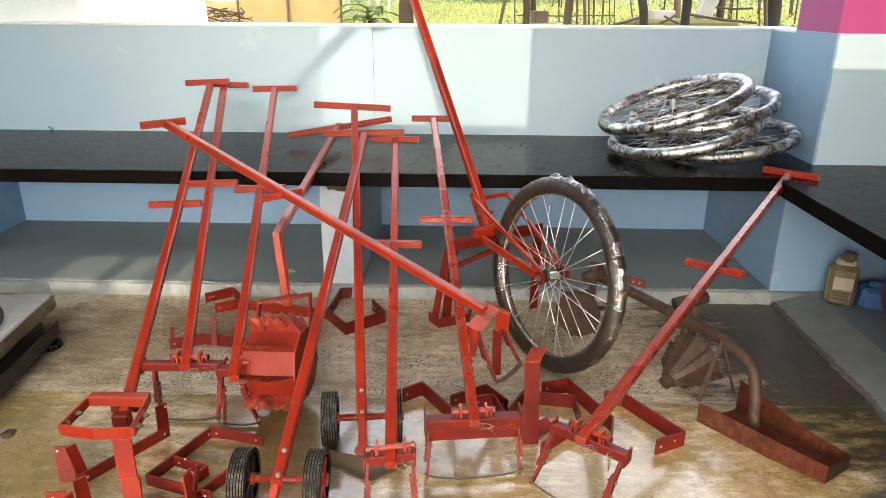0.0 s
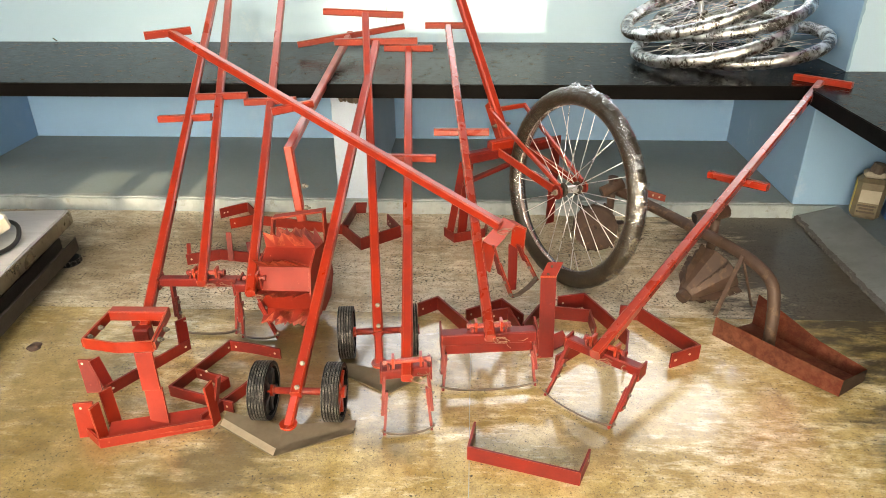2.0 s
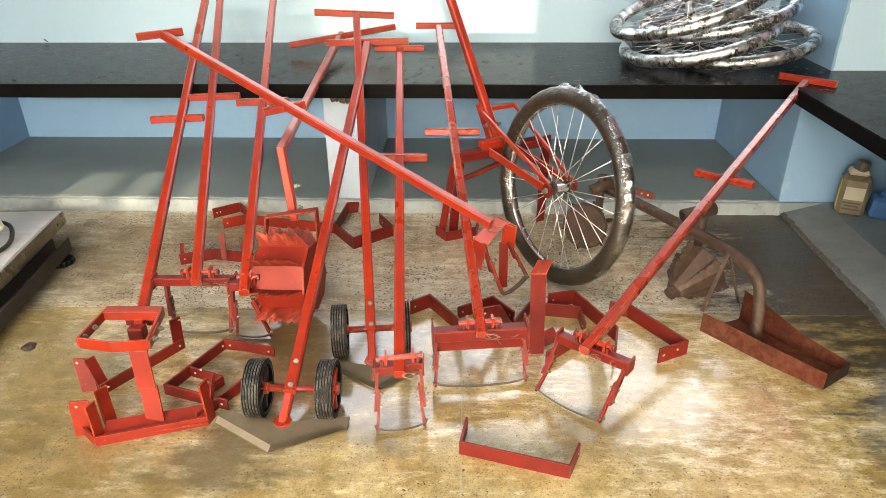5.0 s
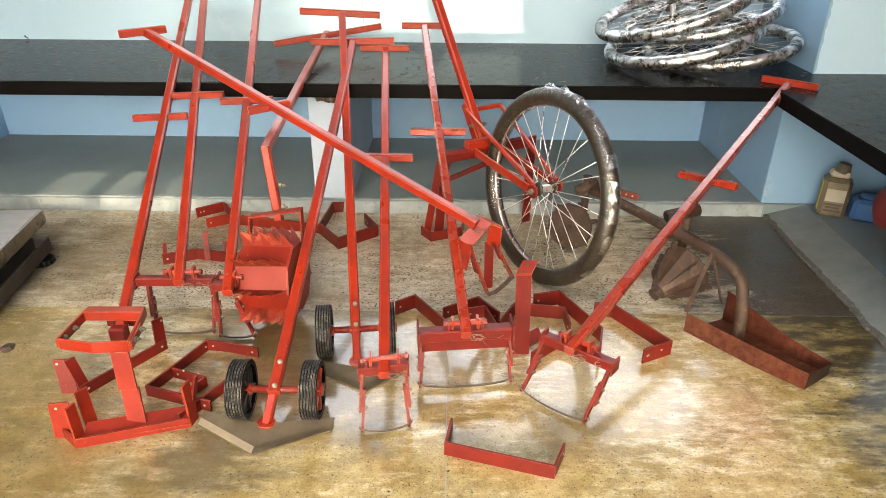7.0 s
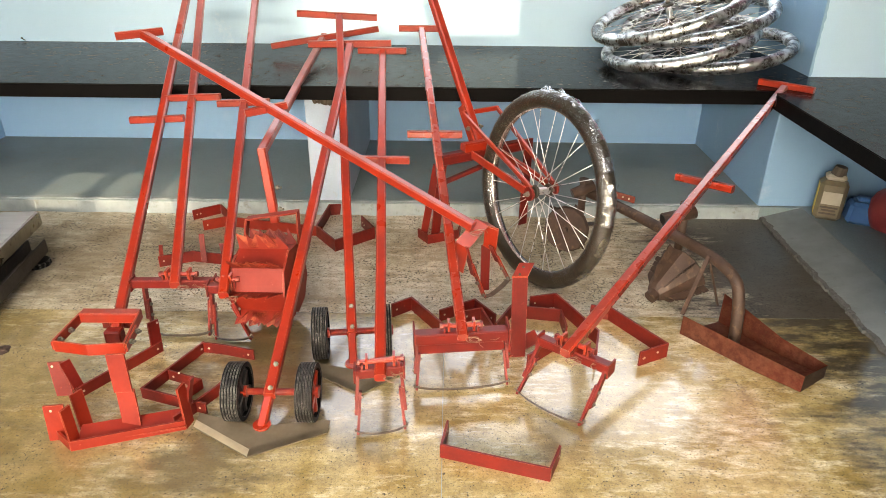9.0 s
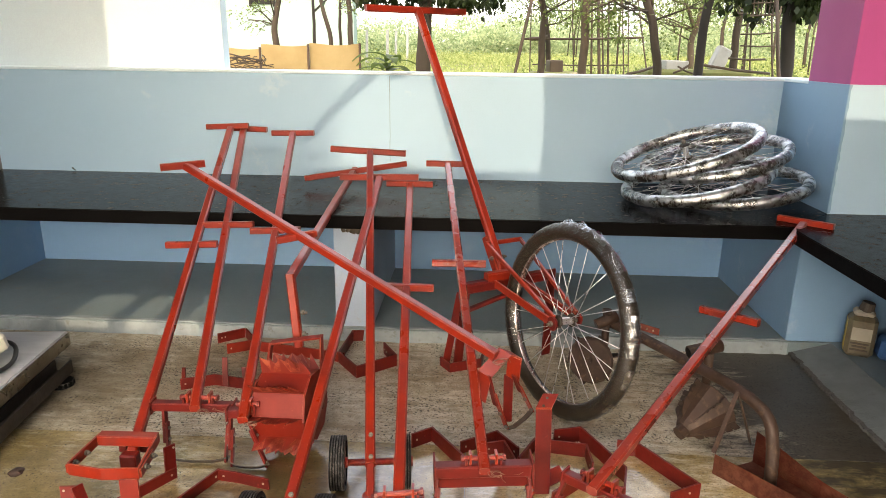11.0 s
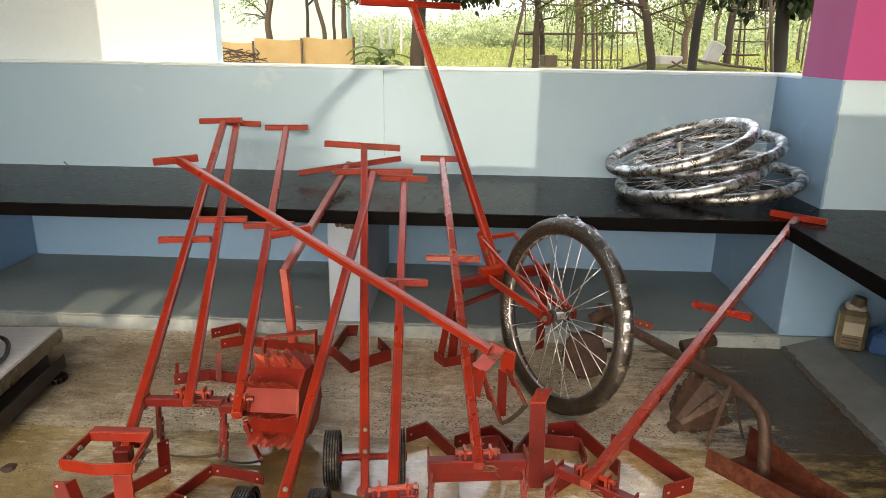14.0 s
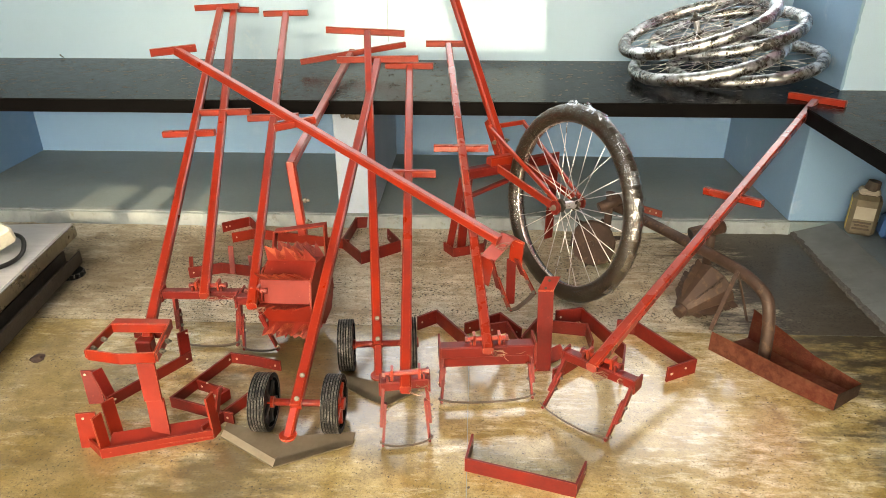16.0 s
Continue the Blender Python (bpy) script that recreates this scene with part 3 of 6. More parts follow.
# supports under the bench
supports = (("support_wall", -0.600, -0.432, 2.806, WALL_Y, PIER, "white-painted brick pier under the bench"),
            # corner support: shade under the wing slab is put into its darker blue
            ("support_wall", 1.393, 2.45, 2.80, WALL_Y, BLUE_DARK, "blue support wall in the bench corner, darkened for the bench shade"),
            ("support_wall", -2.62, -2.49, 2.85, WALL_Y, BLUE_SHADED, "blue-painted support wall at the bench end"),
            # unseen supports; the first is added to keep light from the corner recess
            ("support_wall", 1.46, 2.45, 1.72, 1.92, BLUE, "unseen pale blue support wall added under the side bench"),
            ("support_wall", 1.46, 2.45, -0.54, -0.40, BLUE, "unseen pale blue support wall added under the side bench"))
for name, x0, x1, y0, y1, m, label in supports:
    solid(name, box(bmesh.new(), x0, x1, y0, y1, LEDGE_Z, BENCH_Z - 0.058, 0.004), m, label, "wall")

# broken mortar at the head of the pier
chip = thing("mortar_chip", "dark broken mortar at the head of the pier", "mortar", (-0.52, 2.803, 0.50))
for k in range(4):
    rnd, bm = random.Random(k), bmesh.new()
    bmesh.ops.create_icosphere(bm, subdivisions=2, radius=0.011 + 0.003 * k)
    for v in bm.verts:
        v.co *= 1 + 0.5 * noise.noise(v.co * 90 + Vector((k, 0, 0)))
    bmesh.ops.translate(bm, verts=bm.verts, vec=(-0.555 + 0.022 * k, 2.804, 0.518 - 0.006 * rnd.random()))
    part("lump", bm, INK, chip, "", True)

# back wall below and above the bench (parapet), with a white cap
solid("wall_north", box(bmesh.new(), -3.3, SIDE_X, WALL_Y, WALL_Y + 0.16, BENCH_Z - 0.03, PAR_Z - 0.016), BLUE, "pale blue parapet wall with faint scuffs", "wall")
# shade of the bench top is in this lower wall's colour
solid("wall_north_lower", box(bmesh.new(), -3.3, SIDE_X, WALL_Y, WALL_Y + 0.16, -0.1, BENCH_Z - 0.031), BLUE_SHADED, "wall below the bench, its blue deepened for the shade there", "wall")
solid("parapet_cap", box(bmesh.new(), -3.3, SIDE_X + 0.16, WALL_Y - 0.006, WALL_Y + 0.166, PAR_Z - 0.016, PAR_Z, 0.004), WHITE, "white-painted top of the parapet", "trim")
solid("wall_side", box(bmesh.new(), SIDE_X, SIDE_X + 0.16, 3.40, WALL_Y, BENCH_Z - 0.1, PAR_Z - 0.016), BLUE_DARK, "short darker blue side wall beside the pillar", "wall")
solid("side_cap", box(bmesh.new(), SIDE_X - 0.004, SIDE_X + 0.16, 3.402, WALL_Y - 0.008, PAR_Z - 0.016, PAR_Z, 0.003), WHITE, "white-painted top of the low side wall", "trim")
# pillar: blue below, magenta above
pillar = solid("pillar", box(bmesh.new(), SIDE_X, 2.55, 3.03, 3.40, -0.05, 1.150), PILLAR_PALE, "square pillar, pale blue below and magenta above", "pillar")
part("pillar_upper", box(bmesh.new(), SIDE_X - 0.002, 2.552, 3.028, 3.402, 1.150, 2.9), PINK, pillar, "magenta upper pillar")
# side face set in a darker blue than the front
part("pillar_side", box(bmesh.new(), SIDE_X - 0.003, SIDE_X - 0.0005, 3.0295, 3.3985, BENCH_Z + 0.001, 1.149), BLUE_DARK, pillar, "darker blue side")
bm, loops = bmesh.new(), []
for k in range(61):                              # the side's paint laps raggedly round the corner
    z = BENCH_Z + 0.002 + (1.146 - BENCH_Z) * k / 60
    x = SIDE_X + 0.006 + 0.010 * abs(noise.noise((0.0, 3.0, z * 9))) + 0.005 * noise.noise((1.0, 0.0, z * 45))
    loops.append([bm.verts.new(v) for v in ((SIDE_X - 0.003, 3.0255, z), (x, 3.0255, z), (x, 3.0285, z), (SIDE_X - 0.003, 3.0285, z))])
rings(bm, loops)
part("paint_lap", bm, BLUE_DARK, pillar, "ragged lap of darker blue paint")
# white wall on the parapet
solid("wall_west", box(bmesh.new(), -3.3, -1.366, WALL_Y + 0.07, WALL_Y + 0.16, PAR_Z - 0.002, 2.9), WHITE, "plain white wall standing on the parapet", "wall")
# unseen walls, ceiling, roof and post, added to close the shed and shape its light
solid("wall_left", box(bmesh.new(), -2.80, -2.66, -0.75, 3.67, -0.1, 2.9), PLASTER, "unseen plaster side wall added to hold back side light", "wall")
solid("wall_return", box(bmesh.new(), 1.15, 2.5, -0.75, -0.56, -0.1, 2.9), PLASTER, "unseen plaster wall added to darken the side bay", "wall")
solid("wall_right", box(bmesh.new(), 2.5, 2.65, -5.0, 3.03, -0.1, 2.9), PLASTER, "unseen plaster side wall added to hold back side light", "wall")
bm = bmesh.new()
box(bm, -1.45, 0.95, 0.75, 4.5, 2.9, 3.02)
box(bm, 0.952, 3.1, 0.72, 4.5, 2.9, 3.02)
box(bm, -3.9, -1.452, 1.55, 4.5, 2.9, 3.02)
box(bm, -3.9, -2.66, -0.448, 1.548, 2.9, 3.02)
box(bm, 0.952, 1.34, -0.448, 0.718, 2.9, 3.02)
box(bm, 1.95, 3.1, -0.448, 0.718, 2.9, 3.02)
solid("ceiling", bm, PLASTER, "unseen ceiling added with openings that let sky light in", "ceiling")
bm = bmesh.new()
box(bm, -3.9, 3.1, -4.05, -2.40, 2.9, 3.02)
box(bm, -3.9, 3.1, -1.80, -0.45, 2.9, 3.02)
for x0, x1 in ((-3.9, -2.22), (-2.0, -1.93), (-1.80, -1.66), (-1.58, 3.1)):     # slots added to drop sun spots on the ledge
    box(bm, x0, x1, -2.398, -1.802, 2.9, 3.02)
solid("roof", bm, PLASTER, "unseen slotted roof slab added to limit the sun", "roof")
# added out of view: its edge bounds the parapet's sun patch on the right
solid("sun_stop", box(bmesh.new(), 0.08, 1.33, -0.57, -0.45, 3.02, 3.9), PLASTER, "unseen block added to end the sun patch on the wall", "roof")
# unseen slats and screen, added so the wall's left part is half lit
bm = bmesh.new()
box(bm, -3.9, -2.30, -0.56, -0.53, 3.02, 4.7)
box(bm, -2.298, -2.10, -0.56, -0.53, 3.02, 3.60)
for k in range(36):                              # slats, closer towards the solid end
    x = -2.10 + 0.03 * k
    box(bm, x, x + 0.03 * (0.96 - 0.50 * k / 36), -0.56, -0.53, 3.02, 3.60)
solid("sun_slats", bm, WHITE, "unseen slats and screen added to half-shade the wall", "railing")
# unseen bar, added for the slanting shadow band on the parapet
bm = bmesh.new()
square_bar(bm, (-0.76, -0.5, 3.64), (-1.30, -0.5, 3.12), 0.05)
solid("shadow_bar", bm, BAMBOO, "unseen bar added to cast the diagonal shadow on the wall", "brace")
for x in (-3.0,):
    solid("post", box(bmesh.new(), x - 0.12, x + 0.12, -0.75, -0.51, -0.1, 2.9), BLUE, "unseen pale blue post added behind", "pillar")
solid("yard_wall", box(bmesh.new(), -14, 14, -14.2, -14.0, -0.3, 1.8), PLASTER, "unseen low wall added across the yard behind", "wall")
crack = [Vector((-0.455 + 0.006 * noise.noise((0, 0, k * 0.7)), WALL_Y - 0.0005, 1.13 - 0.045 * k)) for k in range(11)]
solid("wall_crack", pipe(bmesh.new(), crack, 0.0012, 5), CEMENT, "hairline crack in the parapet plaster", "crack")

# ---------------------------------------------------------------- outside


def rise(x, y):
    if y < 5:
        return -0.06
    return -0.06 + 0.95 * min(1.0, (y - 5) / 14) + 0.15 * noise.noise((x * 0.25, y * 0.25, 0)) * min(1, (y - 5) / 5)


bm = bmesh.new()
xs = [-900, -200, -60] + [-30 + 1.5 * k for k in range(41)] + [60, 200, 900]
ys = [-300, -40, -8, 4.6] + [5 + 1.0 * k for k in range(40)] + [60, 120, 400, 1500]
grid = [[bm.verts.new((x, y, rise(x, y) - (0.14 if y < 5 else 0.0))) for x in xs] for y in ys]
for a, b in zip(grid, grid[1:]):
    for i in range(len(xs) - 1):
        bm.faces.new((a[i], a[i + 1], b[i + 1], b[i]))
solid("ground", bm, GROUND, "rough field of grass and bare earth", "ground", smooth=True)


def leaves_mesh(name, material, spots, size, rnd, droop=0.4):
    """Many small pointed leaves round the given spots: (centre, spread, count)."""
    verts, faces = [], []
    for centre, spread, count in spots:
        for _ in range(count):
            c = Vector(centre) + Vector((rnd.gauss(0, spread[0]), rnd.gauss(0, spread[1]), rnd.gauss(0, spread[2])))
            d = Vector((rnd.uniform(-1, 1), rnd.uniform(-1, 1), rnd.uniform(-1, 1) - droop)).normalized()
            s = d.orthogonal().normalized()
            s = Matrix.Rotation(rnd.uniform(0, 6.28), 3, d) @ s
            k = size * rnd.uniform(0.6, 1.4)
            n = len(verts)
            verts += [c, c + d * k * 0.5 + s * k * 0.28, c + d * k, c + d * k * 0.5 - s * k * 0.28]
            faces.append((n, n + 1, n + 2, n + 3))
    me = bpy.data.meshes.new(name)
    me.from_pydata([tuple(v) for v in verts], [], faces)
    me.materials.append(material)
    return me


def tree(label, line, r, bark, leaf, crown, leaf_size, seed, limbs=4, low=4, taper=0.7, forks=(), group="trees behind the parapet"):
    """A bent tapered trunk with limbs, and a crown of leaf clumps at the limb ends: crown = (height, spread, clumps, leaves each)."""
    rnd = random.Random(seed)
    line = [Vector(p) for p in line]
    foot = Vector((line[0].x, line[0].y, 0.0))
    line = [foot] + line + [line[-1] + (line[-1] - line[-2]).normalized() * 0.7]
    fine = rounded(line, 4, 0.4)
    fine = [p + 0.02 * Vector((noise.noise(p * 3.1), noise.noise(p * 2.7 + Vector((5, 0, 0))), 0)) for p in fine]
    t = thing("tree", label, "tree", foot, group)
    part("trunk", pipe(bmesh.new(), fine, r, 10, taper=taper), bark, t, "", True)
    ends = []
    for a, b, c in forks:
        part("limb", pipe(bmesh.new(), rounded([a, b, c], 4), r * 0.62, 8, taper=0.6), bark, t, "", True)
        ends.append(Vector(c))
    for k in range(limbs):
        bm = bmesh.new()
        s = fine[rnd.randint(min(low, len(fine) - 2), len(fine) - 1)]
        e = s + Vector((rnd.uniform(-1, 1) * crown[1], rnd.uniform(-1, 1) * crown[1], rnd.uniform(0.1, 1.0) * crown[0]))
        m = s.lerp(e, 0.5) + Vector((0, 0, rnd.uniform(-0.1, 0.1)))
        pipe(bm, [s, m, e], r * 0.26, 6, taper=0.35)
        ends += [e, m]
        for _ in range(3):
            f = m.lerp(e, rnd.uniform(0.3, 1)) + Vector((rnd.uniform(-0.5, 0.5), rnd.uniform(-0.5, 0.5), rnd.uniform(-0.35, 0.35))) * crown[1]
            pipe(bm, [m, m.lerp(f, 0.5) + Vector((0, 0, 0.05)), f], r * 0.10, 5, taper=0.4)
            ends.append(f)
        part("limb", bm, bark, t, "", True)
    spots = []
    for _ in range(crown[2]):
        c = rnd.choice(ends) + Vector((rnd.gauss(0, 0.2), rnd.gauss(0, 0.2), rnd.gauss(0, 0.12))) * crown[1]
        w = rnd.uniform(0.08, 0.2) * crown[1]
        spots.append((c, (w, w, w * 0.6), crown[3]))
    ob = new("crown", leaves_mesh("crown", leaf, [(c - foot, w, n) for c, w, n in spots], leaf_size, rnd))
    ob.parent = t
    return t


def hanging_leaves(owner, spots, size, seed, material):
    """Boughs of large drooping leaves added to a tree's crown."""
    rnd = random.Random(seed)
    base = BASE[owner.name]
    ob = new("hanging_bough", leaves_mesh("hanging_bough", material, [(Vector(c) - base, w, n) for c, w, n in spots], size, rnd, 1.3))
    ob.parent = owner
    tagged(ob, "large drooping dark leaves")


tree("bent grey-brown tree forked above the fence", [(-2.859, 10.000, 1.306), (-2.879, 10.000, 1.570), (-2.795, 10.000, 1.938)], 0.050, BARK, LEAF, (0.3, 0.55, 16, 40), 0.035, 11, 7, 8,
     forks=(((-2.796, 10.000, 1.923), (-2.694, 10.000, 2.030), (-2.493, 10.000, 2.197)), ((-2.796, 10.000, 1.923), (-2.829, 10.000, 2.058), (-2.891, 10.000, 2.267))))
tree("slim dark sapling with few leaves", [(-2.355, 10.200, 1.315), (-2.348, 10.200, 1.725), (-2.359, 10.200, 2.111)], 0.026, BARK_DARK, LEAF, (0.3, 0.4, 8, 30), 0.035, 12, 4, 8,
     forks=(((-2.347, 10.200, 1.772), (-2.185, 10.200, 1.913), (-1.959, 10.200, 2.115)),))
tree("slim leaning sapling with thin twigs", [(-2.063, 10.000, 1.317), (-2.140, 10.000, 1.718), (-2.241, 10.000, 2.095)], 0.034, BARK, LEAF, (0.3, 0.4, 6, 30), 0.035, 13, 4, 8)
tree("slim straight sapling with few leaves", [(-2.125, 11.000, 1.325), (-2.131, 11.000, 1.766), (-2.112, 11.000, 2.182)], 0.026, BARK, WEED, (0.3, 0.4, 8, 30), 0.035, 14, 5, 8)
tree("pale slim tree beside the far house", [(-1.963, 11.000, 1.327), (-1.971, 11.000, 1.768), (-2.006, 11.000, 2.183)], 0.046, BARK, LEAF, (0.3, 0.4, 10, 30), 0.035, 15, 5, 8)
big = tree("broad-leaved tree with hanging dark green crown", [(-0.602, 8.000, 1.019), (-0.586, 8.000, 1.518), (-0.551, 8.000, 1.941)], 0.092, BARK, LEAF_DARK, (0.45, 0.8, 40, 34), 0.06, 16, 8, 13)
rnd = random.Random(77)
hanging_leaves(big, [((x, 8 + rnd.uniform(-0.3, 0.3), 1.80 + rnd.uniform(0.0, 0.35) - (0.12 if x > 0.0 else 0.0) + 0.10 * noise.noise((x * 3, 0, 0))), (0.06, 0.12, 0.045), 26) for x in (rnd.uniform(-1.38, 0.28) for _ in range(110))], 0.075, 5, LEAF_DARK)
tree("slim forked tree with light crown", [(0.781, 8.500, 1.027), (0.773, 8.500, 1.423), (0.796, 8.500, 1.758), (0.719, 8.500, 1.960)], 0.047, BARK, LEAF, (0.3, 0.7, 26, 44), 0.04, 17, 8, 10)
tree("slim brown tree with light crown", [(0.921, 9.000, 1.015), (0.905, 9.000, 1.434), (0.826, 9.000, 1.841), (0.745, 9.000, 2.041)], 0.036, BARK, LEAF, (0.3, 0.7, 26, 44), 0.04, 18, 8, 10)
tree("straight tree with pale brown trunk", [(1.135, 7.500, 1.049), (1.136, 7.500, 1.467), (1.134, 7.500, 1.916)], 0.046, BARK_TAN, LEAF, (0.3, 0.7, 20, 44), 0.04, 19, 7, 9, 0.9)
tree("bent tree with forked brown trunk", [(1.801, 7.000, 1.075), (1.757, 7.000, 1.302), (1.688, 7.000, 1.567), (1.618, 7.000, 1.786), (1.513, 7.000, 1.877)], 0.044, BARK, LEAF, (0.3, 0.7, 26, 44), 0.04, 20, 8, 12, 0.8,
     forks=(((1.670, 7.000, 1.693), (1.682, 7.000, 1.797), (1.711, 7.000, 1.951)),))
tree("leaning tree with slim dark trunk", [(2.027, 6.500, 1.094), (2.038, 6.500, 1.453), (2.060, 6.500, 1.697), (2.101, 6.500, 1.860)], 0.042, BARK_DARK, LEAF, (0.3, 0.6, 14, 40), 0.035, 21, 5, 10, 0.85)
tree("far forked tree with thin limbs", [(2.863, 9.500, 1.172), (2.835, 9.500, 1.426), (2.918, 9.500, 1.671), (2.964, 9.500, 2.038)], 0.045, BARK_TAN, LEAF, (0.4, 1.0, 34, 44), 0.04, 22, 9, 8, 0.7,
     forks=(((2.874, 9.500, 1.542), (2.754, 9.500, 1.825), (2.622, 9.500, 2.104)),))
tree("brown tree behind the stick cage", [(2.883, 8.000, 1.075), (2.875, 8.000, 1.443), (2.880, 8.000, 1.743), (2.807, 8.000, 1.977)], 0.045, BARK, LEAF, (0.3, 0.6, 22, 44), 0.04, 24, 7, 8)
big = tree("tree with dark trunk and large drooping dark leaves", [(2.818, 6.500, 1.107), (2.781, 6.500, 1.464), (2.779, 6.500, 1.848)], 0.060, BARK_DARK, LEAF_DARK, (0.15, 0.5, 26, 24), 0.09, 23, 7, 9, 0.95)
hanging_leaves(big, [((rnd.uniform(2.76, 3.12), 6.4 + rnd.uniform(-0.25, 0.25), rnd.uniform(1.66, 2.1)), (0.06, 0.1, 0.05), 22) for _ in range(60)] +
               [((rnd.uniform(2.30, 2.75), 6.7 + rnd.uniform(-0.2, 0.2), rnd.uniform(1.72, 2.1)), (0.05, 0.1, 0.05), 20) for _ in range(24)], 0.085, 6, LEAF_DARK)

# bamboo poles and rails between the trees
for foot, head, r in (((0.445, 8.000, 1.023), (0.635, 8.000, 1.989), 0.022), ((1.470, 9.000, 1.010), (1.413, 9.000, 2.101), 0.016), ((1.570, 9.000, 1.011), (1.482, 9.000, 2.102), 0.024), ((1.639, 9.100, 1.009), (1.541, 9.100, 2.112), 0.013),
                      ((1.678, 9.000, 1.013), (1.621, 9.000, 2.103), 0.016), ((1.963, 9.400, 1.006), (1.853, 9.400, 2.142), 0.011), ((2.022, 9.400, 1.006), (1.950, 9.400, 2.019), 0.009), ((2.269, 9.400, 1.010), (2.052, 9.400, 2.020), 0.012),
                      ((2.545, 6.000, 1.117), (2.425, 6.000, 1.836), 0.018), ((2.858, 7.600, 1.086), (2.819, 7.600, 1.976), 0.010), ((2.918, 7.600, 1.087), (2.836, 7.600, 1.976), 0.010), ((3.156, 7.600, 1.091), (3.020, 7.600, 1.978), 0.012),
                      ((0.713, 9.300, 0.988), (0.696, 9.300, 1.789), 0.010), ((1.315, 9.500, 1.007), (1.230, 9.500, 2.089), 0.010), ((-2.049, 5.600, 1.082), (-2.024, 5.600, 1.752), 0.012)):
    foot, head = Vector(foot), Vector(head)
    foot = foot + (foot - head) * ((foot.z + 0.05) / (head.z - foot.z))
    pole = thing("bamboo_pole", "thin dry bamboo pole stuck in the ground", "pole", foot, "bamboo poles")
    part("stem", pipe(bmesh.new(), [foot, foot.lerp(head, 0.35) + Vector((0.008, 0, 0)), foot.lerp(head, 0.7), head], r, 7, taper=0.8), BAMBOO, pole, "", True)
for a, b, r in (((0.591, 8.900, 1.414), (2.074, 8.900, 1.448), 0.014), ((0.647, 8.700, 1.411), (0.874, 8.700, 1.441), 0.024), ((0.963, 9.050, 1.765), (1.826, 9.050, 1.775), 0.010), ((0.575, 9.050, 1.990), (1.889, 9.050, 2.018), 0.012),
                ((0.725, 9.050, 1.103), (1.953, 9.050, 1.115), 0.008), ((2.755, 7.550, 1.467), (3.154, 7.550, 1.496), 0.008), ((2.770, 7.550, 1.353), (3.174, 7.550, 1.359), 0.008), ((2.695, 7.550, 1.670), (3.136, 7.550, 1.665), 0.010),
                ((2.469, 7.000, 1.227), (2.825, 7.000, 1.222), 0.010), ((2.175, 6.900, 1.165), (2.846, 6.900, 1.090), 0.013), ((1.560, 7.300, 1.051), (1.832, 7.300, 1.129), 0.014), ((2.006, 7.200, 1.073), (2.157, 7.200, 1.153), 0.012), ((2.045, 7.200, 1.140), (2.224, 7.200, 1.065), 0.010)):
    rail = thing("bamboo_rail", "dry bamboo rail tied between poles", "rail", a, "bamboo rails")
    part("stem", pipe(bmesh.new(), [a, Vector(a).lerp(Vector(b), 0.5) + Vector((0, 0, -0.01)), b], r, 7), BAMBOO, rail, "", True)
# cage of thin sticks hanging between the poles
ca, cb = Vector((2.349, 6.200, 1.580)), Vector((2.511, 6.200, 1.582))
cage = thing("stick_cage", "hanging cage of thin dry sticks", "cage", ca, "")
for k in range(6):
    q = ca.lerp(cb, k / 5)
    part("stick", pipe(bmesh.new(), [q, q + Vector((0.004 * (k - 2), 0.02, 0.5))], 0.006, 5), BAMBOO, cage)
for z in (0.0, 0.10, 0.21, 0.33):
    part("stick", pipe(bmesh.new(), [ca + Vector((-0.03, -0.012, z)), cb + Vector((0.02, -0.012, z + 0.01))], 0.006, 5), BAMBOO, cage)

# far house
house = thing("house", "pale mint-white house with a dark window", "house", (-6, 14, 0))
part("wall", box(bmesh.new(), -11, -2.44, 14.0, 14.4, 0.0, 6.0), HOUSE, house)
win = part("window", box(bmesh.new(), -4.47, -4.02, 13.97, 14.02, 2.08, 2.9), DARK_GLASS, house, "dark window")
part("window_frame", box(box(bmesh.new(), -4.50, -4.46, 13.95, 14.0, 2.04, 2.9), -4.03, -3.99, 13.95, 14.0, 2.04, 2.9), BARK_DARK, win)
part("sun_shade", box(bmesh.new(), -4.8, -3.7, 13.4, 14.0, 2.92, 3.0), YELLOW, house, "yellow window shade")

# ochre sheets fencing the yard
for k, (x0, x1, z1) in enumerate(((-3.23, -2.80, 1.25), (-2.78, -2.17, 1.295), (-2.155, -1.50, 1.315))):
    bm = bmesh.new()
    n = 8
    loops = []
    for i in range(n + 1):
        x = x0 + (x1 - x0) * i / n
        y = 9.0 + 0.02 * math.sin(6 * x + k)
        zz = z1 + 0.012 * math.sin(9 * x + k)
        loops.append([bm.verts.new(v) for v in ((x, y, 0.2), (x, y + 0.012, 0.2), (x, y + 0.012, zz), (x, y, zz))])
    rings(bm, loops)
    sheet = thing("fence_sheet", "ochre sheet stretched as a low fence", "fence", (x0, 9, 0.2), "fence sheets")
    part("sheet", bm, BOARD, sheet)
    part("post", pipe(bmesh.new(), [(x1 + 0.008, 8.98, 0.1), (x1 + 0.008, 8.98, z1 + 0.02)], 0.016, 7), RUST, sheet, "rusty post")

rnd = random.Random(31)
stuff = new("weeds", leaves_mesh("weeds", WEED, [((rnd.uniform(-3, 9), y := 9 + 17 * rnd.random() ** 1.5, rise(0, y) + 0.08), (0.5, 0.4, 0.07), 130) for _ in range(760)], 0.06, rnd, -0.9))
tagged(stuff, "tall yellow-green weeds in the field", "weeds", "", "stuff")
spots = []
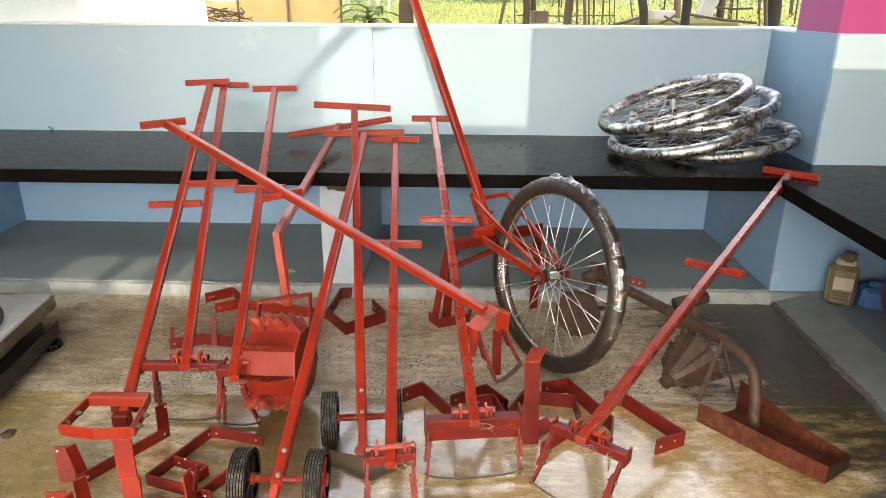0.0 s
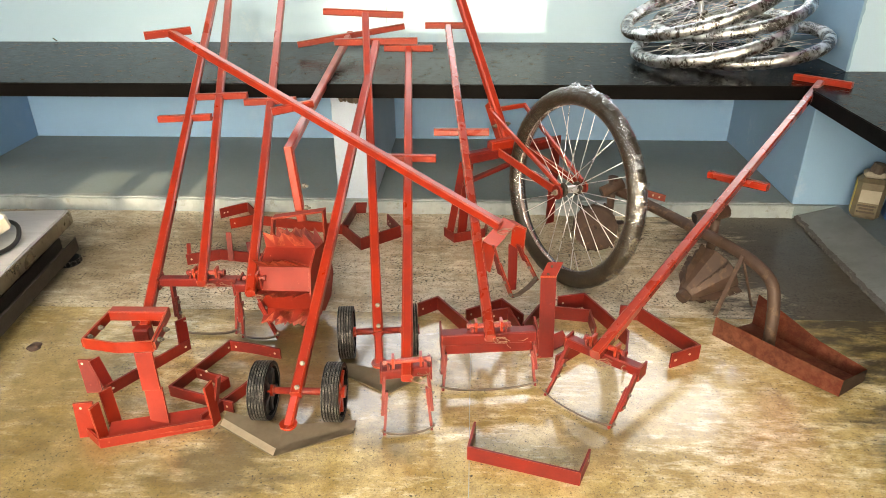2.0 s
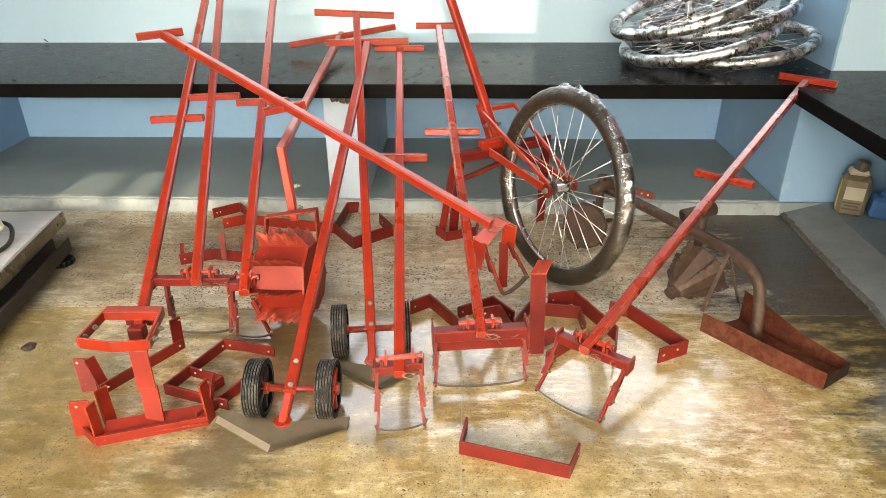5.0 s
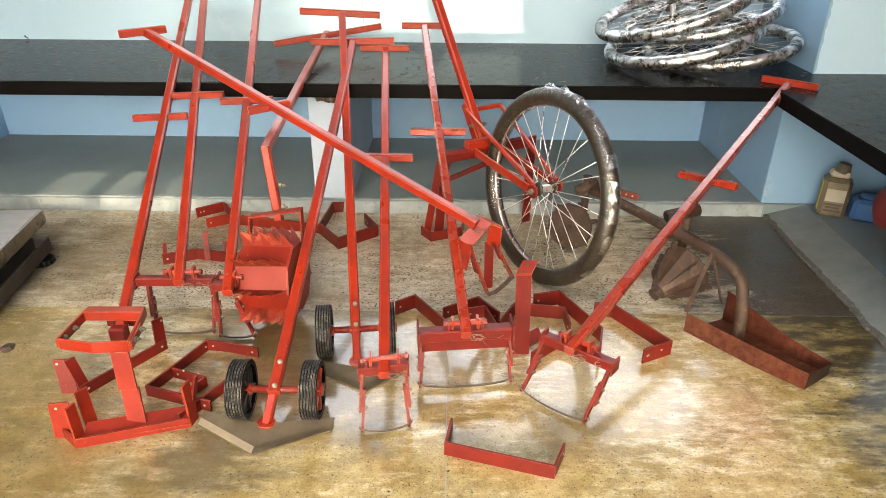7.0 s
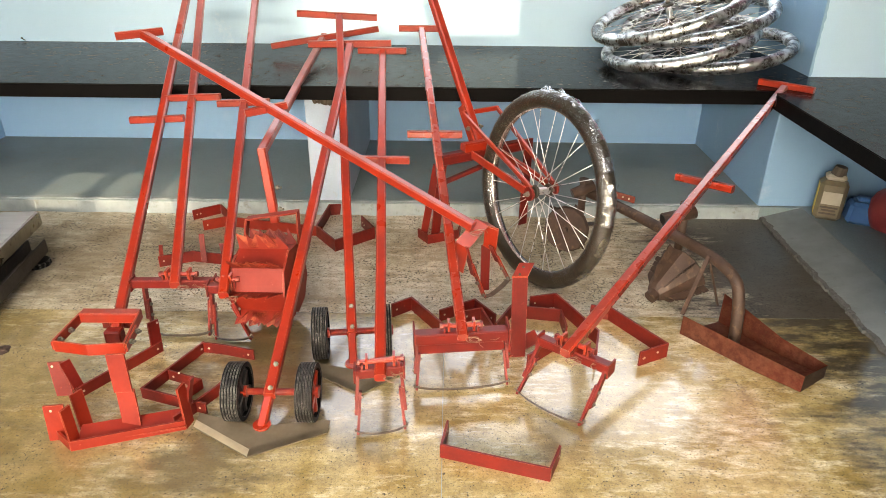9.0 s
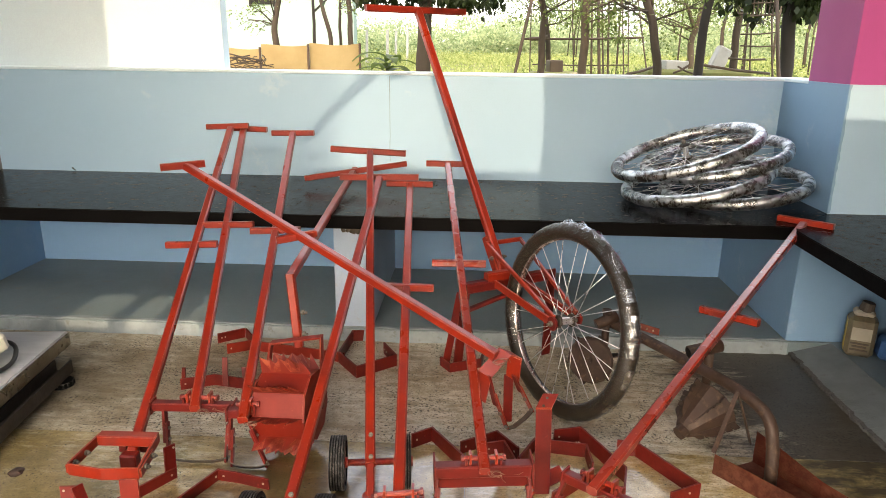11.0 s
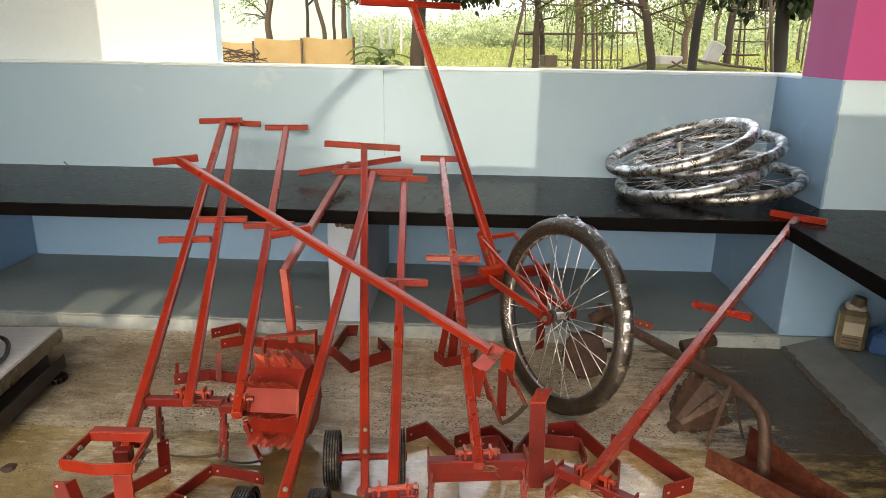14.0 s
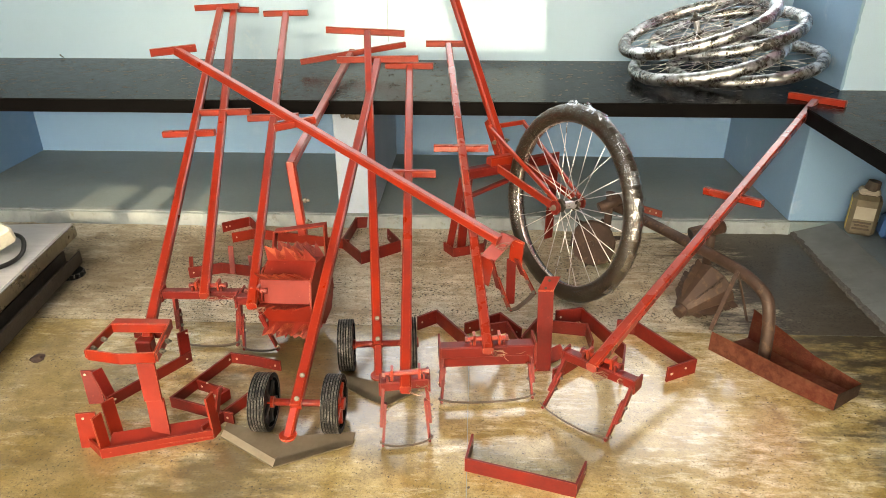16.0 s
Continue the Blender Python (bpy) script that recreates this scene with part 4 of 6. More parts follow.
for k in range(90):                              # rounded scrub beyond the field
    x, y, h, w = (rnd.uniform(-8, 5) if k % 2 else rnd.uniform(0, 20)), rnd.uniform(25, 31), rnd.uniform(1.1, 2.1), rnd.uniform(0.8, 1.7)
    for _ in range(26):
        a, b = rnd.uniform(-1, 1), rnd.random()
        spots.append(((x + a * w, y + rnd.gauss(0, 0.5), 0.75 + h * b * (1 - 0.6 * a * a)), (0.24, 0.24, 0.13), 46))
for _ in range(420):                             # closed hedge line behind
    x, y, z = rnd.uniform(-9, 26), rnd.uniform(32, 34), 0.7 + 1.5 * rnd.random()
    if z < 1.2 or not 5.2 < x * 28 / y < 7.0:
        spots.append(((x, y, z), (0.5, 0.3, 0.2), 60))
stuff = new("bushes", leaves_mesh("bushes", LEAF_HAZED, spots, 0.11, rnd))
tagged(stuff, "pale green bushes and scrub beyond the field", "bushes", "", "stuff")
spots = []
for k in range(46):                              # far trees: uneven crowns of leaf clumps with a few gaps between
    x, y, h = rnd.uniform(3.2, 24), rnd.uniform(29, 36), rnd.uniform(3.6, 6.2)
    if 4.9 < x * 28 / y < 7.4:
        continue
    for _ in range(30):
        spots.append(((x + rnd.gauss(0, 0.75), y + rnd.gauss(0, 0.5), rnd.uniform(1.0, h)), (0.26, 0.26, 0.15), 62))
stuff = new("far_trees", leaves_mesh("far_trees", LEAF_HAZED, spots, 0.13, rnd))
tagged(stuff, "far sunlit trees with thin crowns", "trees", "", "stuff")
bm = bmesh.new()
for _ in range(34):                              # thin trunks of the far wood
    x, y = rnd.uniform(3.0, 15), rnd.uniform(15, 24)
    pipe(bm, [(x, y, 0.3), (x + rnd.uniform(-0.1, 0.1), y, 1.8), (x + rnd.uniform(-0.4, 0.4), y, 4.2)], rnd.uniform(0.02, 0.05), 6, taper=0.6)
solid("far_stems", bm, BARK, "thin stems of the wood beyond the field", "stems", "stuff", True)
stuff = new("undergrowth", leaves_mesh("undergrowth", LEAF, [((rnd.uniform(1.2, 5.0), rnd.uniform(9, 14), rnd.uniform(0.4, 0.95)), (0.3, 0.3, 0.12), 130) for _ in range(70)], 0.05, rnd))
tagged(stuff, "green undergrowth between the trees", "undergrowth", "", "stuff")
stuff = new("twigs", leaves_mesh("twigs", LEAF, [((x, rnd.uniform(8, 13), rnd.uniform(1.55, 2.6)), (0.26, 0.3, 0.13), 46) for x in (rnd.choice((rnd.uniform(0.4, 1.7), rnd.uniform(2.5, 4.0))) for _ in range(80))], 0.036, rnd))
tagged(stuff, "thin leafy twigs hanging between the trees", "twigs", "", "stuff")
# white fence posts far off in the field
for px in ((-3.128, 20.000, 1.234), (-2.541, 20.000, 1.243), (-2.297, 20.000, 1.215), (-1.973, 20.000, 1.251)):
    p = Vector(px)
    post = thing("fence_post", "slim whitewashed fence post in the field", "post", (p.x, p.y, 0.7), "field posts")
    part("shaft", square_bar(bmesh.new(), (p.x, p.y, 0.7), (p.x + 0.02, p.y, p.z + 0.55), 0.07, up=(0, 1, 0)), OLD_WHITE, post)
# young broad-leaved plant and a heap of sticks behind the parapet
plant = thing("leafy_plant", "dark plant with long arched leaves", "plant", (-1.05, 8.0, 0.0))
part("stalk", pipe(bmesh.new(), [(-1.05, 8.0, 0.0), (-1.04, 8.0, 0.6), (-1.02, 8.0, 1.05)], 0.02, 7, taper=0.6), LEAF_DARK, plant, "", True)
for k in range(13):
    a, long = k * 2.4, rnd.uniform(0.28, 0.45)
    d, bm = Vector((math.cos(a), math.sin(a), 0)), bmesh.new()
    side, prev = d.cross(Z), None
    for i in range(8):
        u = i / 7
        c = Vector((-1.02, 8.0, 0.94 + 0.02 * k)) + d * long * u + Z * (0.36 * u - 0.42 * u * u) * long * 1.7
        w = 0.075 * math.sin(math.pi * min(1, 0.08 + 0.92 * u)) + 0.002
        row = [bm.verts.new(c - side * w), bm.verts.new(c - Z * 0.012), bm.verts.new(c + side * w)]
        if prev:
            bm.faces.new((prev[0], prev[1], row[1], row[0])), bm.faces.new((prev[1], prev[2], row[2], row[1]))
        prev = row
    part("leaf_blade", bm, LEAF, plant, "", True)
bm = bmesh.new()
c = Vector((-2.807, 8.400, 1.053))
for _ in range(70):
    p = c + Vector((rnd.gauss(0, 0.16), rnd.gauss(0, 0.1), rnd.uniform(-0.25, 0.10)))
    d = Vector((rnd.uniform(-1, 1), rnd.uniform(-0.5, 0.5), rnd.uniform(-0.3, 0.3))) * 0.22
    pipe(bm, [p - d, p + Vector((0, 0, 0.015)), p + d], rnd.uniform(0.004, 0.009), 5)
box(bm, c.x - 0.3, c.x + 0.3, 8.3, 8.6, 0.0, c.z - 0.1)
solid("stick_heap", bm, BARK, "heap of dry sticks and prunings behind the parapet", "sticks", "stuff", True)
# white rubble and a tilted slab behind the parapet
for label, c, s, tilt in (("whitewashed block lying behind the parapet", (2.082, 7.500, 1.141), (0.25, 0.2, 0.11), 2), ("tilted white slab leaning among branches", (2.552, 7.500, 1.212), (0.15, 0.1, 0.25), 24), ("small weathered clay block", (0.981, 8.800, 1.084), (0.17, 0.2, 0.16), 0)):
    bm = bmesh.new()
    box(bm, -s[0] / 2, s[0] / 2, -s[1] / 2, s[1] / 2, -s[2] / 2, s[2] / 2, 0.012)
    bmesh.ops.transform(bm, verts=bm.verts, matrix=pose(*c, 0, tilt, 10))
    blk = thing("block", label, "block", c)
    part("body", bm, BAMBOO if "clay" in label else OLD_WHITE, blk)
    bm = bmesh.new()
    box(bm, c[0] - 0.3, c[0] + 0.3, c[1] - 0.2, c[1] + 0.3, 0.1, c[2] - s[2] / 2 + 0.02, 0.03)
    solid("earth_bank", bm, GROUND, "earth bank with rubble", "bank")

# ---------------------------------------------------------------- tools
def handle_set(t, foot, top, grip, w=0.030, mid=None, paint=RED):
    """The long square tube with its T grip and, where it has one, the second cross grip."""
    d = (Vector(top) - Vector(foot)).normalized()
    h = part("handle", square_bar(bmesh.new(), foot, Vector(top) - d * 0.012, w), paint, t)
    part("grip", square_bar(bmesh.new(), *grip, w * 0.9), RED, t)
    if mid:
        part("cross_grip", square_bar(bmesh.new(), *mid, w * 0.86), paint, t)
    return h


def stirrup_hoe(label, foot, top, grip, mid, head, blade, seed, head_w=0.036, wire=True, inset=(0.006, 0.006), paint=RED, lug=0.036):
    """A push hoe: handle hinged to a head bar, two bolted arms and a thin curved blade between their feet."""
    foot, top = Vector(foot), Vector(top)
    hl, hr, bl, br = (Vector(v) for v in (*head, *blade))
    eye = Vector((0, 0, 1.264))
    hl, hr = hl + (hl - eye) * 0.014, hr + (hr - eye) * 0.014
    t = thing("push_hoe", label, "hoe", (bl + br) / 2, "push hoes")
    d0 = (top - foot).normalized()
    handle_set(t, foot - d0 * 0.014, top, grip, mid=mid, paint=paint)
    along = (hr - hl).normalized()
    front = along.cross(Z).normalized()
    part("head_bar", square_bar(bmesh.new(), hl, hr, head_w * 0.8, head_w * 0.8, Z, 0.1), RED_DULL, t, "dull red head bar")
    tall = head_w * (1.5 if head_w > 0.04 else 1.15)
    for e, s in ((hl, -1), (hr, 1)):
        part("end_plate", strap(bmesh.new(), [e + along * s * 0.003 + front * tall * 0.45 - Z * tall * 0.55, e + along * s * 0.003 - front * tall * 0.45 - Z * tall * 0.45], tall, 0.005), RED_DULL, t)
    pin = hl.lerp(hr, (foot - hl).dot(along) / (hr - hl).length) + Z * (head_w * 0.4 + 0.014) - front * 0.004
    for s in (-1, 1):
        c = pin + along * s * lug
        part("hinge_lug", strap(bmesh.new(), [c + front * 0.013 - Z * 0.030, c - front * 0.013 - Z * 0.030], 0.048, 0.007), RED, t)
        part("stop_lug", strap(bmesh.new(), [c + along * s * 0.012 + front * 0.016 - Z * 0.034, c + along * s * 0.012 + front * 0.004 - Z * 0.034], 0.036, 0.006), RED_DULL, t)
    part("hinge_pin", pipe(bmesh.new(), [pin - along * (lug + 0.022), pin + along * (lug + 0.022)], 0.0075, 10), RED, t)
    for e in (-1, 1):
        part("nut", pipe(bmesh.new(), [pin + along * e * (lug + 0.018), pin + along * e * (lug + 0.026)], 0.010, 6), RED_DULL, t, "painted nut")
    for h, b, s in ((hl, bl, -1), (hr, br, 1)):
        h = h - along * s * inset[s > 0]
        inner = b - along * s * 0.007
        part("arm", square_bar(bmesh.new(), h + Z * 0.006, h.lerp(b, 0.66), 0.009, 0.022, front, 0.1), RED_DULL, t)
        part("blade_arm", square_bar(bmesh.new(), h.lerp(b, 0.30) - along * s * 0.008, inner + Z * 0.004, 0.007, 0.018, front, 0.1), RED_DULL, t)
        for k in (0.40, 0.60):
            c = h.lerp(b, k)
            bolt(t, c + along * s * 0.004, along * s, 0.006, 0.005)
            bolt(t, c - along * s * 0.011, -along * s, 0.006, 0.006, "nut")
        bolt(t, h.lerp(b, 0.90) - along * s * 0.003, along * s, 0.005, 0.006)
    if head_w > 0.04:
        part("head_plate", strap(bmesh.new(), [hl + front * 0.006 - Z * 0.052, hr + front * 0.006 - Z * 0.052], 0.036, 0.006), RED_DULL, t)
    n = 10
    pts = []
    for k in range(n + 1):
        u = k / n
        p = bl.lerp(br, u) + front * 0.010 * math.sin(math.pi * u)
        p.z = max(p.z + 0.003, 0.003) + 0.010 * abs(2 * u - 1) ** 4
        pts.append(p)
    part("blade", strap(bmesh.new(), pts, 0.015, 0.003, (front * 0.6 + Z * 0.8)), STEEL, t, "thin bare steel blade")
    if wire:
        wire_loop(t, foot + along * 0.03 + front * 0.018 - Z * 0.01, 0.011, 3, seed)
        wire_loop(t, hl.lerp(hr, 0.85) + front * 0.014, 0.012, 2, seed + 1)
    return t


# hoe 1: its stirrup lies raised on other brackets
stirrup = stirrup_hoe("red push hoe with wide stirrup head, leaning on the bench", (0.053, 1.605, 0.17), (-0.121, 3.189, 0.746), ((-0.222, 3.189, 0.748), (-0.040, 3.189, 0.748)),
                      ((-0.147, 2.465, 0.482), (0.059, 2.465, 0.483)), ((-0.080, 1.590, 0.165), (0.180, 1.620, 0.165)), ((-0.084, 1.560, 0.0), (0.194, 1.594, 0.0)), 1, 0.046, paint=RED_GLOSS)
stirrup_hoe("red push hoe with narrow stirrup head, leaning on the bench", (-0.163, 1.419, 0.17), (-0.286, 3.036, 0.675), ((-0.393, 3.036, 0.677), (-0.181, 3.036, 0.677)),
            ((-0.316, 2.286, 0.444), (-0.130, 2.286, 0.443)), ((-0.226, 1.415, 0.175), (-0.104, 1.425, 0.185)), ((-0.230, 1.375, 0.0), (-0.093, 1.402, 0.0)), 3)
stirrup_hoe("red push hoe with square stirrup, handle on the bench corner", (0.332, 1.49, 0.20), (1.412, 2.832, 0.597), ((1.315, 2.88, 0.597), (1.477, 2.732, 0.596)),
            ((0.83, 2.30, 0.388), (0.975, 2.15, 0.400)), ((0.270, 1.560, 0.185), (0.430, 1.420, 0.195)), ((0.210, 1.555, 0.0), (0.377, 1.417, 0.0)), 5, paint=RED_GLOSS)
stirrup_hoe("red push hoe with wire-tied hinged stirrup, leaning on the bench", (-0.840, 1.826, 0.20), (-1.181, 3.448, 0.874), ((-1.262, 3.448, 0.867), (-1.062, 3.448, 0.862)),
            ((-1.124, 2.679, 0.552), (-0.906, 2.679, 0.560)), ((-0.975, 1.835, 0.190), (-0.716, 1.82, 0.203)), ((-0.949, 1.824, 0.0), (-0.752, 1.826, 0.0)), 7, inset=(0.034, 0.008))
stirrup_hoe("red push hoe with small hinged head, leaning on the bench", (-0.671, 1.770, 0.20), (-0.921, 3.424, 0.850), ((-1.029, 3.424, 0.848), (-0.813, 3.424, 0.853)),
            ((-0.907, 2.641, 0.542), (-0.701, 2.641, 0.552)), ((-0.721, 1.790, 0.201), (-0.664, 1.790, 0.202)), ((-0.738, 1.805, 0.000), (-0.612, 1.806, 0.000)), 9, lug=0.010)


def loop_hoe():
    """A push hoe whose closed stirrup rests raised on loose brackets."""
    t = thing("push_hoe", "red push hoe with flat loop stirrup resting on loose brackets", "hoe", (-0.994, 1.687, 0.09), "push hoes")
    handle_set(t, (-0.988, 1.70, 0.105), (-1.229, 3.392, 0.876), ((-1.352, 3.392, 0.877), (-1.139, 3.392, 0.887)), mid=((-1.233, 2.569, 0.493), (-1.023, 2.569, 0.503)))
    bl, br, fr, fl = (Vector(v) for v in ((-1.090, 1.717, 0.142), (-0.918, 1.720, 0.142), (-0.904, 1.574, 0.142), (-1.109, 1.581, 0.142)))
    part("head_bar", square_bar(bmesh.new(), bl, br, 0.034, 0.034, Z, 0.1), RED, t)
    part("blade", strap(bmesh.new(), [fl - Z * 0.032, fl.lerp(fr, 0.5) + Vector((0, -0.012, -0.034)), fr - Z * 0.032], 0.036, 0.005), RED, t)
    for a, b, s in ((bl, fl, -1), (br, fr, 1)):
        part("arm", strap(bmesh.new(), [a - Z * 0.014, b - Z * 0.026], 0.030, 0.006), RED, t)
        part("blade_arm", strap(bmesh.new(), [a.lerp(b, 0.4) + Vector((s * 0.007, 0, -0.02)), b + Vector((s * 0.005, 0, -0.028))], 0.026, 0.005), RED, t)
        for k in (0.5, 0.85):
            bolt(t, a.lerp(b, k) + Vector((-s * 0.004 if s < 0 else 0.012, 0, -0.006)), (1, -0.3, 0.2), 0.008, 0.014)
    for x in (0.35, 0.72):
        c = bl.lerp(br, x) - Z * 0.034
        part("hinge_lug", strap(bmesh.new(), [c + Vector((-0.01, 0.01, -0.014)), c + Vector((0.012, 0.01, -0.014))], 0.03, 0.012), RED_DULL, t)
    part("hinge_block", box(bmesh.new(), -1.012, -0.962, 1.665, 1.70, 0.075, 0.118, 0.004), RED_DULL, t)
    return t


loop_hoe()


def laid_hoe():
    """The hoe laid slantwise over the other handles, its head hanging at the lower end."""
    t = thing("push_hoe", "red push hoe laid slantwise across the other handles", "hoe", (0.080, 1.970, 0.343), "push hoes")
    lo, hi = Vector((0.089, 1.965, 0.337)), Vector((-1.167, 2.650, 0.810))
    handle_set(t, lo, hi, ((-1.240, 2.600, 0.804), (-1.091, 2.680, 0.811)), mid=((-0.709, 2.330, 0.594), (-0.572, 2.385, 0.610)), w=0.031)
    back = (hi - lo).normalized()
    part("head_channel", strap(bmesh.new(), [Vector(p) - back * 0.030 for p in ((0.035, 1.930, 0.203), (0.050, 1.940, 0.285), (0.113, 1.985, 0.344), (0.147, 1.990, 0.330), (0.142, 1.990, 0.248))], 0.048, 0.006, back), RED, t)
    arms = (((0.059, 1.940, 0.283), (0.087, 1.945, 0.175), (0.127, 1.950, 0.088)), ((0.143, 1.980, 0.265), (0.168, 1.990, 0.202), (0.210, 2.000, 0.128)))
    for k, (p, m, q) in enumerate(arms):
        part("arm", strap(bmesh.new(), [p, m], 0.024, 0.006, (0.5, -0.8, 0.1)), RED_DULL, t)
        part("blade_arm", strap(bmesh.new(), [Vector(p).lerp(Vector(m), 0.55) + Vector((0.006, -0.008, 0)), q], 0.022, 0.005, (0.5, -0.8, 0.1)), RED, t)
        for f in (0.25, 0.8):
            bolt(t, Vector(m).lerp(Vector(q), f) + Vector((0.008, -0.022, 0)), (0.4, -0.8, 0.2), 0.006, 0.01)
    p, q = Vector(arms[0][2]), Vector(arms[1][2])
    part("blade", strap(bmesh.new(), [p, p.lerp(q, 0.3) - Z * 0.012, p.lerp(q, 0.7) - Z * 0.010, q], 0.026, 0.003, (0.3, -0.8, 0.2)), STEEL, t, "thin steel blade with rusty face")
    part("back_stay", strap(bmesh.new(), [(0.120, 2.000, 0.253), (0.122, 2.000, 0.080)], 0.03, 0.006, (1, 0.2, 0)), RED_DULL, t)
    wire_loop(t, (0.103, 1.950, 0.324), 0.014, 3, 40)
    return t


laid_hoe()


def small_wheel(t, c, axis, r, w, red_face):
    """A ribbed rubber wheel on a spoked hub."""
    c, axis = Vector(c), Vector(axis).normalized()
    u = axis.orthogonal().normalized()
    v = axis.cross(u)
    seg, ribs = 36, 6
    prof = [(-w / 2, r * 0.84), (-w / 2, r * 0.95)]
    for k in range(ribs):
        a0 = -w / 2 + w * (k + 0.12) / ribs
        a1 = -w / 2 + w * (k + 0.88) / ribs
        prof += [(a0, r), (a1, r)]
        if k < ribs - 1:
            prof += [(a1 + w * 0.03 / ribs, r * 0.93), (a1 + w * 0.21 / ribs, r * 0.93)]
    prof += [(w / 2, r * 0.95), (w / 2, r * 0.84)]
    bm = bmesh.new()
    loops = []
    for k in range(seg):
        a = 2 * math.pi * k / seg
        d = math.cos(a) * u + math.sin(a) * v
        loops.append([bm.verts.new(c + axis * x + d * y) for x, y in prof])
    rings(bm, loops, True)
    wheel = part("wheel", bm, RUBBER, t, "ribbed black rubber wheel")
    face = RED if red_face else BLACK_PLASTIC
    bm = bmesh.new()
    pipe(bm, [c - axis * w * 0.26, c + axis * w * 0.26], r * 0.86, 28)
    part("disc", bm, face, wheel, "red pressed disc" if red_face else "black moulded disc")
    for k in range(5):
        a = 2 * math.pi * k / 5
        d = math.cos(a) * u + math.sin(a) * v
        for s in (-1, 1):
            part("web", square_bar(bmesh.new(), c + d * r * 0.18 + axis * s * w * 0.33, c + d * r * 0.72 + axis * s * w * 0.36, 0.014, 0.010, axis), face, wheel)
    part("hub", pipe(bmesh.new(), [c - axis * w * 0.62, c + axis * w * 0.62], r * 0.20, 14), RED, wheel, "red hub boss")
    return wheel


def wheel_hoe(label, foot, top, grip, wl, wr, hub, r, sweep, edges):
    """A long-handled hoe on two small wheels with a V-shaped sweep blade under the foot."""
    foot, top, wl, wr = Vector(foot), Vector(top), Vector(wl), Vector(wr)
    t = thing("wheel_hoe", label, "hoe", (foot.x, foot.y, 0), "wheel hoes")
    hub = Vector(hub)
    d = (top - hub).normalized()
    handle_set(t, hub - d * 0.012, top, grip, w=0.031)
    part("shank", square_bar(bmesh.new(), foot, hub + d * 0.03, 0.024), RED, t)
    axis = (wr - wl).normalized()
    part("axle", pipe(bmesh.new(), [wl, wr], 0.010, 12), RED_DULL, t, "", True)
    small_wheel(t, wl, axis, r, 0.046, False)
    small_wheel(t, wr, axis, r, 0.046, True)
    for k in (0.008, 0.082):
        bolt(t, hub + d * k + Vector((0.003, -0.010, 0.014)), (0.15, -0.75, 0.6), 0.0075, 0.013)
    bm = bmesh.new()
    pipe(bm, [foot + Z * 0.002, foot + Z * 0.009], 0.024, 14)
    part("weld_boss", bm, RED, t, "red painted weld boss")
    lt, tip, rt = (Vector(v) for v in sweep)
    fwd = (tip - (lt + rt) / 2).normalized()
    bm = bmesh.new()
    plan = [lt - fwd * 0.0, lt + fwd * 0.045, tip, rt + fwd * 0.040, rt, (lt + rt) / 2 + fwd * 0.045]
    heights = [0.012, 0.003, 0.002, 0.003, 0.012, 0.018]
    up = [bm.verts.new((p.x, p.y, h + 0.003)) for p, h in zip(plan, heights)]
    dn = [bm.verts.new((p.x, p.y, h - 0.001)) for p, h in zip(plan, heights)]
    for f in ((0, 1, 2, 5), (5, 2, 3, 4)):
        bm.faces.new([up[i] for i in f]), bm.faces.new([dn[i] for i in f][::-1])
    for i in range(6):
        j = (i + 1) % 6
        bm.faces.new((dn[i], dn[j], up[j], up[i]))
    part("sweep_blade", bm, SWEEP, t, "bare steel V-shaped sweep blade")
    for a, b, steel in ((plan[1], tip, edges[0]), (tip, plan[3], edges[1])):
        back = -fwd * 0.022
        bm = bmesh.new()
        q = [bm.verts.new((v.x, v.y, h)) for v, h in ((a, 0.0075), (b, 0.0065), (b + back, 0.0100), (a + back, 0.0115))]
        bm.faces.new(q)
        bmesh.ops.solidify(bm, geom=list(bm.faces), thickness=0.0015)
        part("ground_edge", bm, steel, t, "ground cutting edge")
    return t


wheel_hoe("red hoe on two black ribbed wheels with steel sweep blade", (-0.480, 1.387, 0.014), (-0.425, 3.033, 0.704), ((-0.607, 3.033, 0.702), (-0.247, 3.033, 0.709)),
          (-0.556, 1.451, 0.080), (-0.363, 1.451, 0.080), (-0.466, 1.448, 0.080), 0.080, ((-0.663, 1.436, 0.000), (-0.495, 1.285, 0.000), (-0.303, 1.416, 0.000)), (BRIGHT, SWEEP))
wheel_hoe("red hoe on two ribbed wheels standing behind another hoe", (-0.271, 1.653, 0.02), (-0.489, 3.173, 0.802), ((-0.675, 3.173, 0.810), (-0.319, 3.173, 0.795)),
          (-0.378, 1.731, 0.080), (-0.186, 1.753, 0.080), (-0.284, 1.745, 0.080), 0.080, ((-0.386, 1.668, 0.000), (-0.236, 1.537, 0.000), (-0.131, 1.673, 0.000)), (SWEEP, SWEEP))


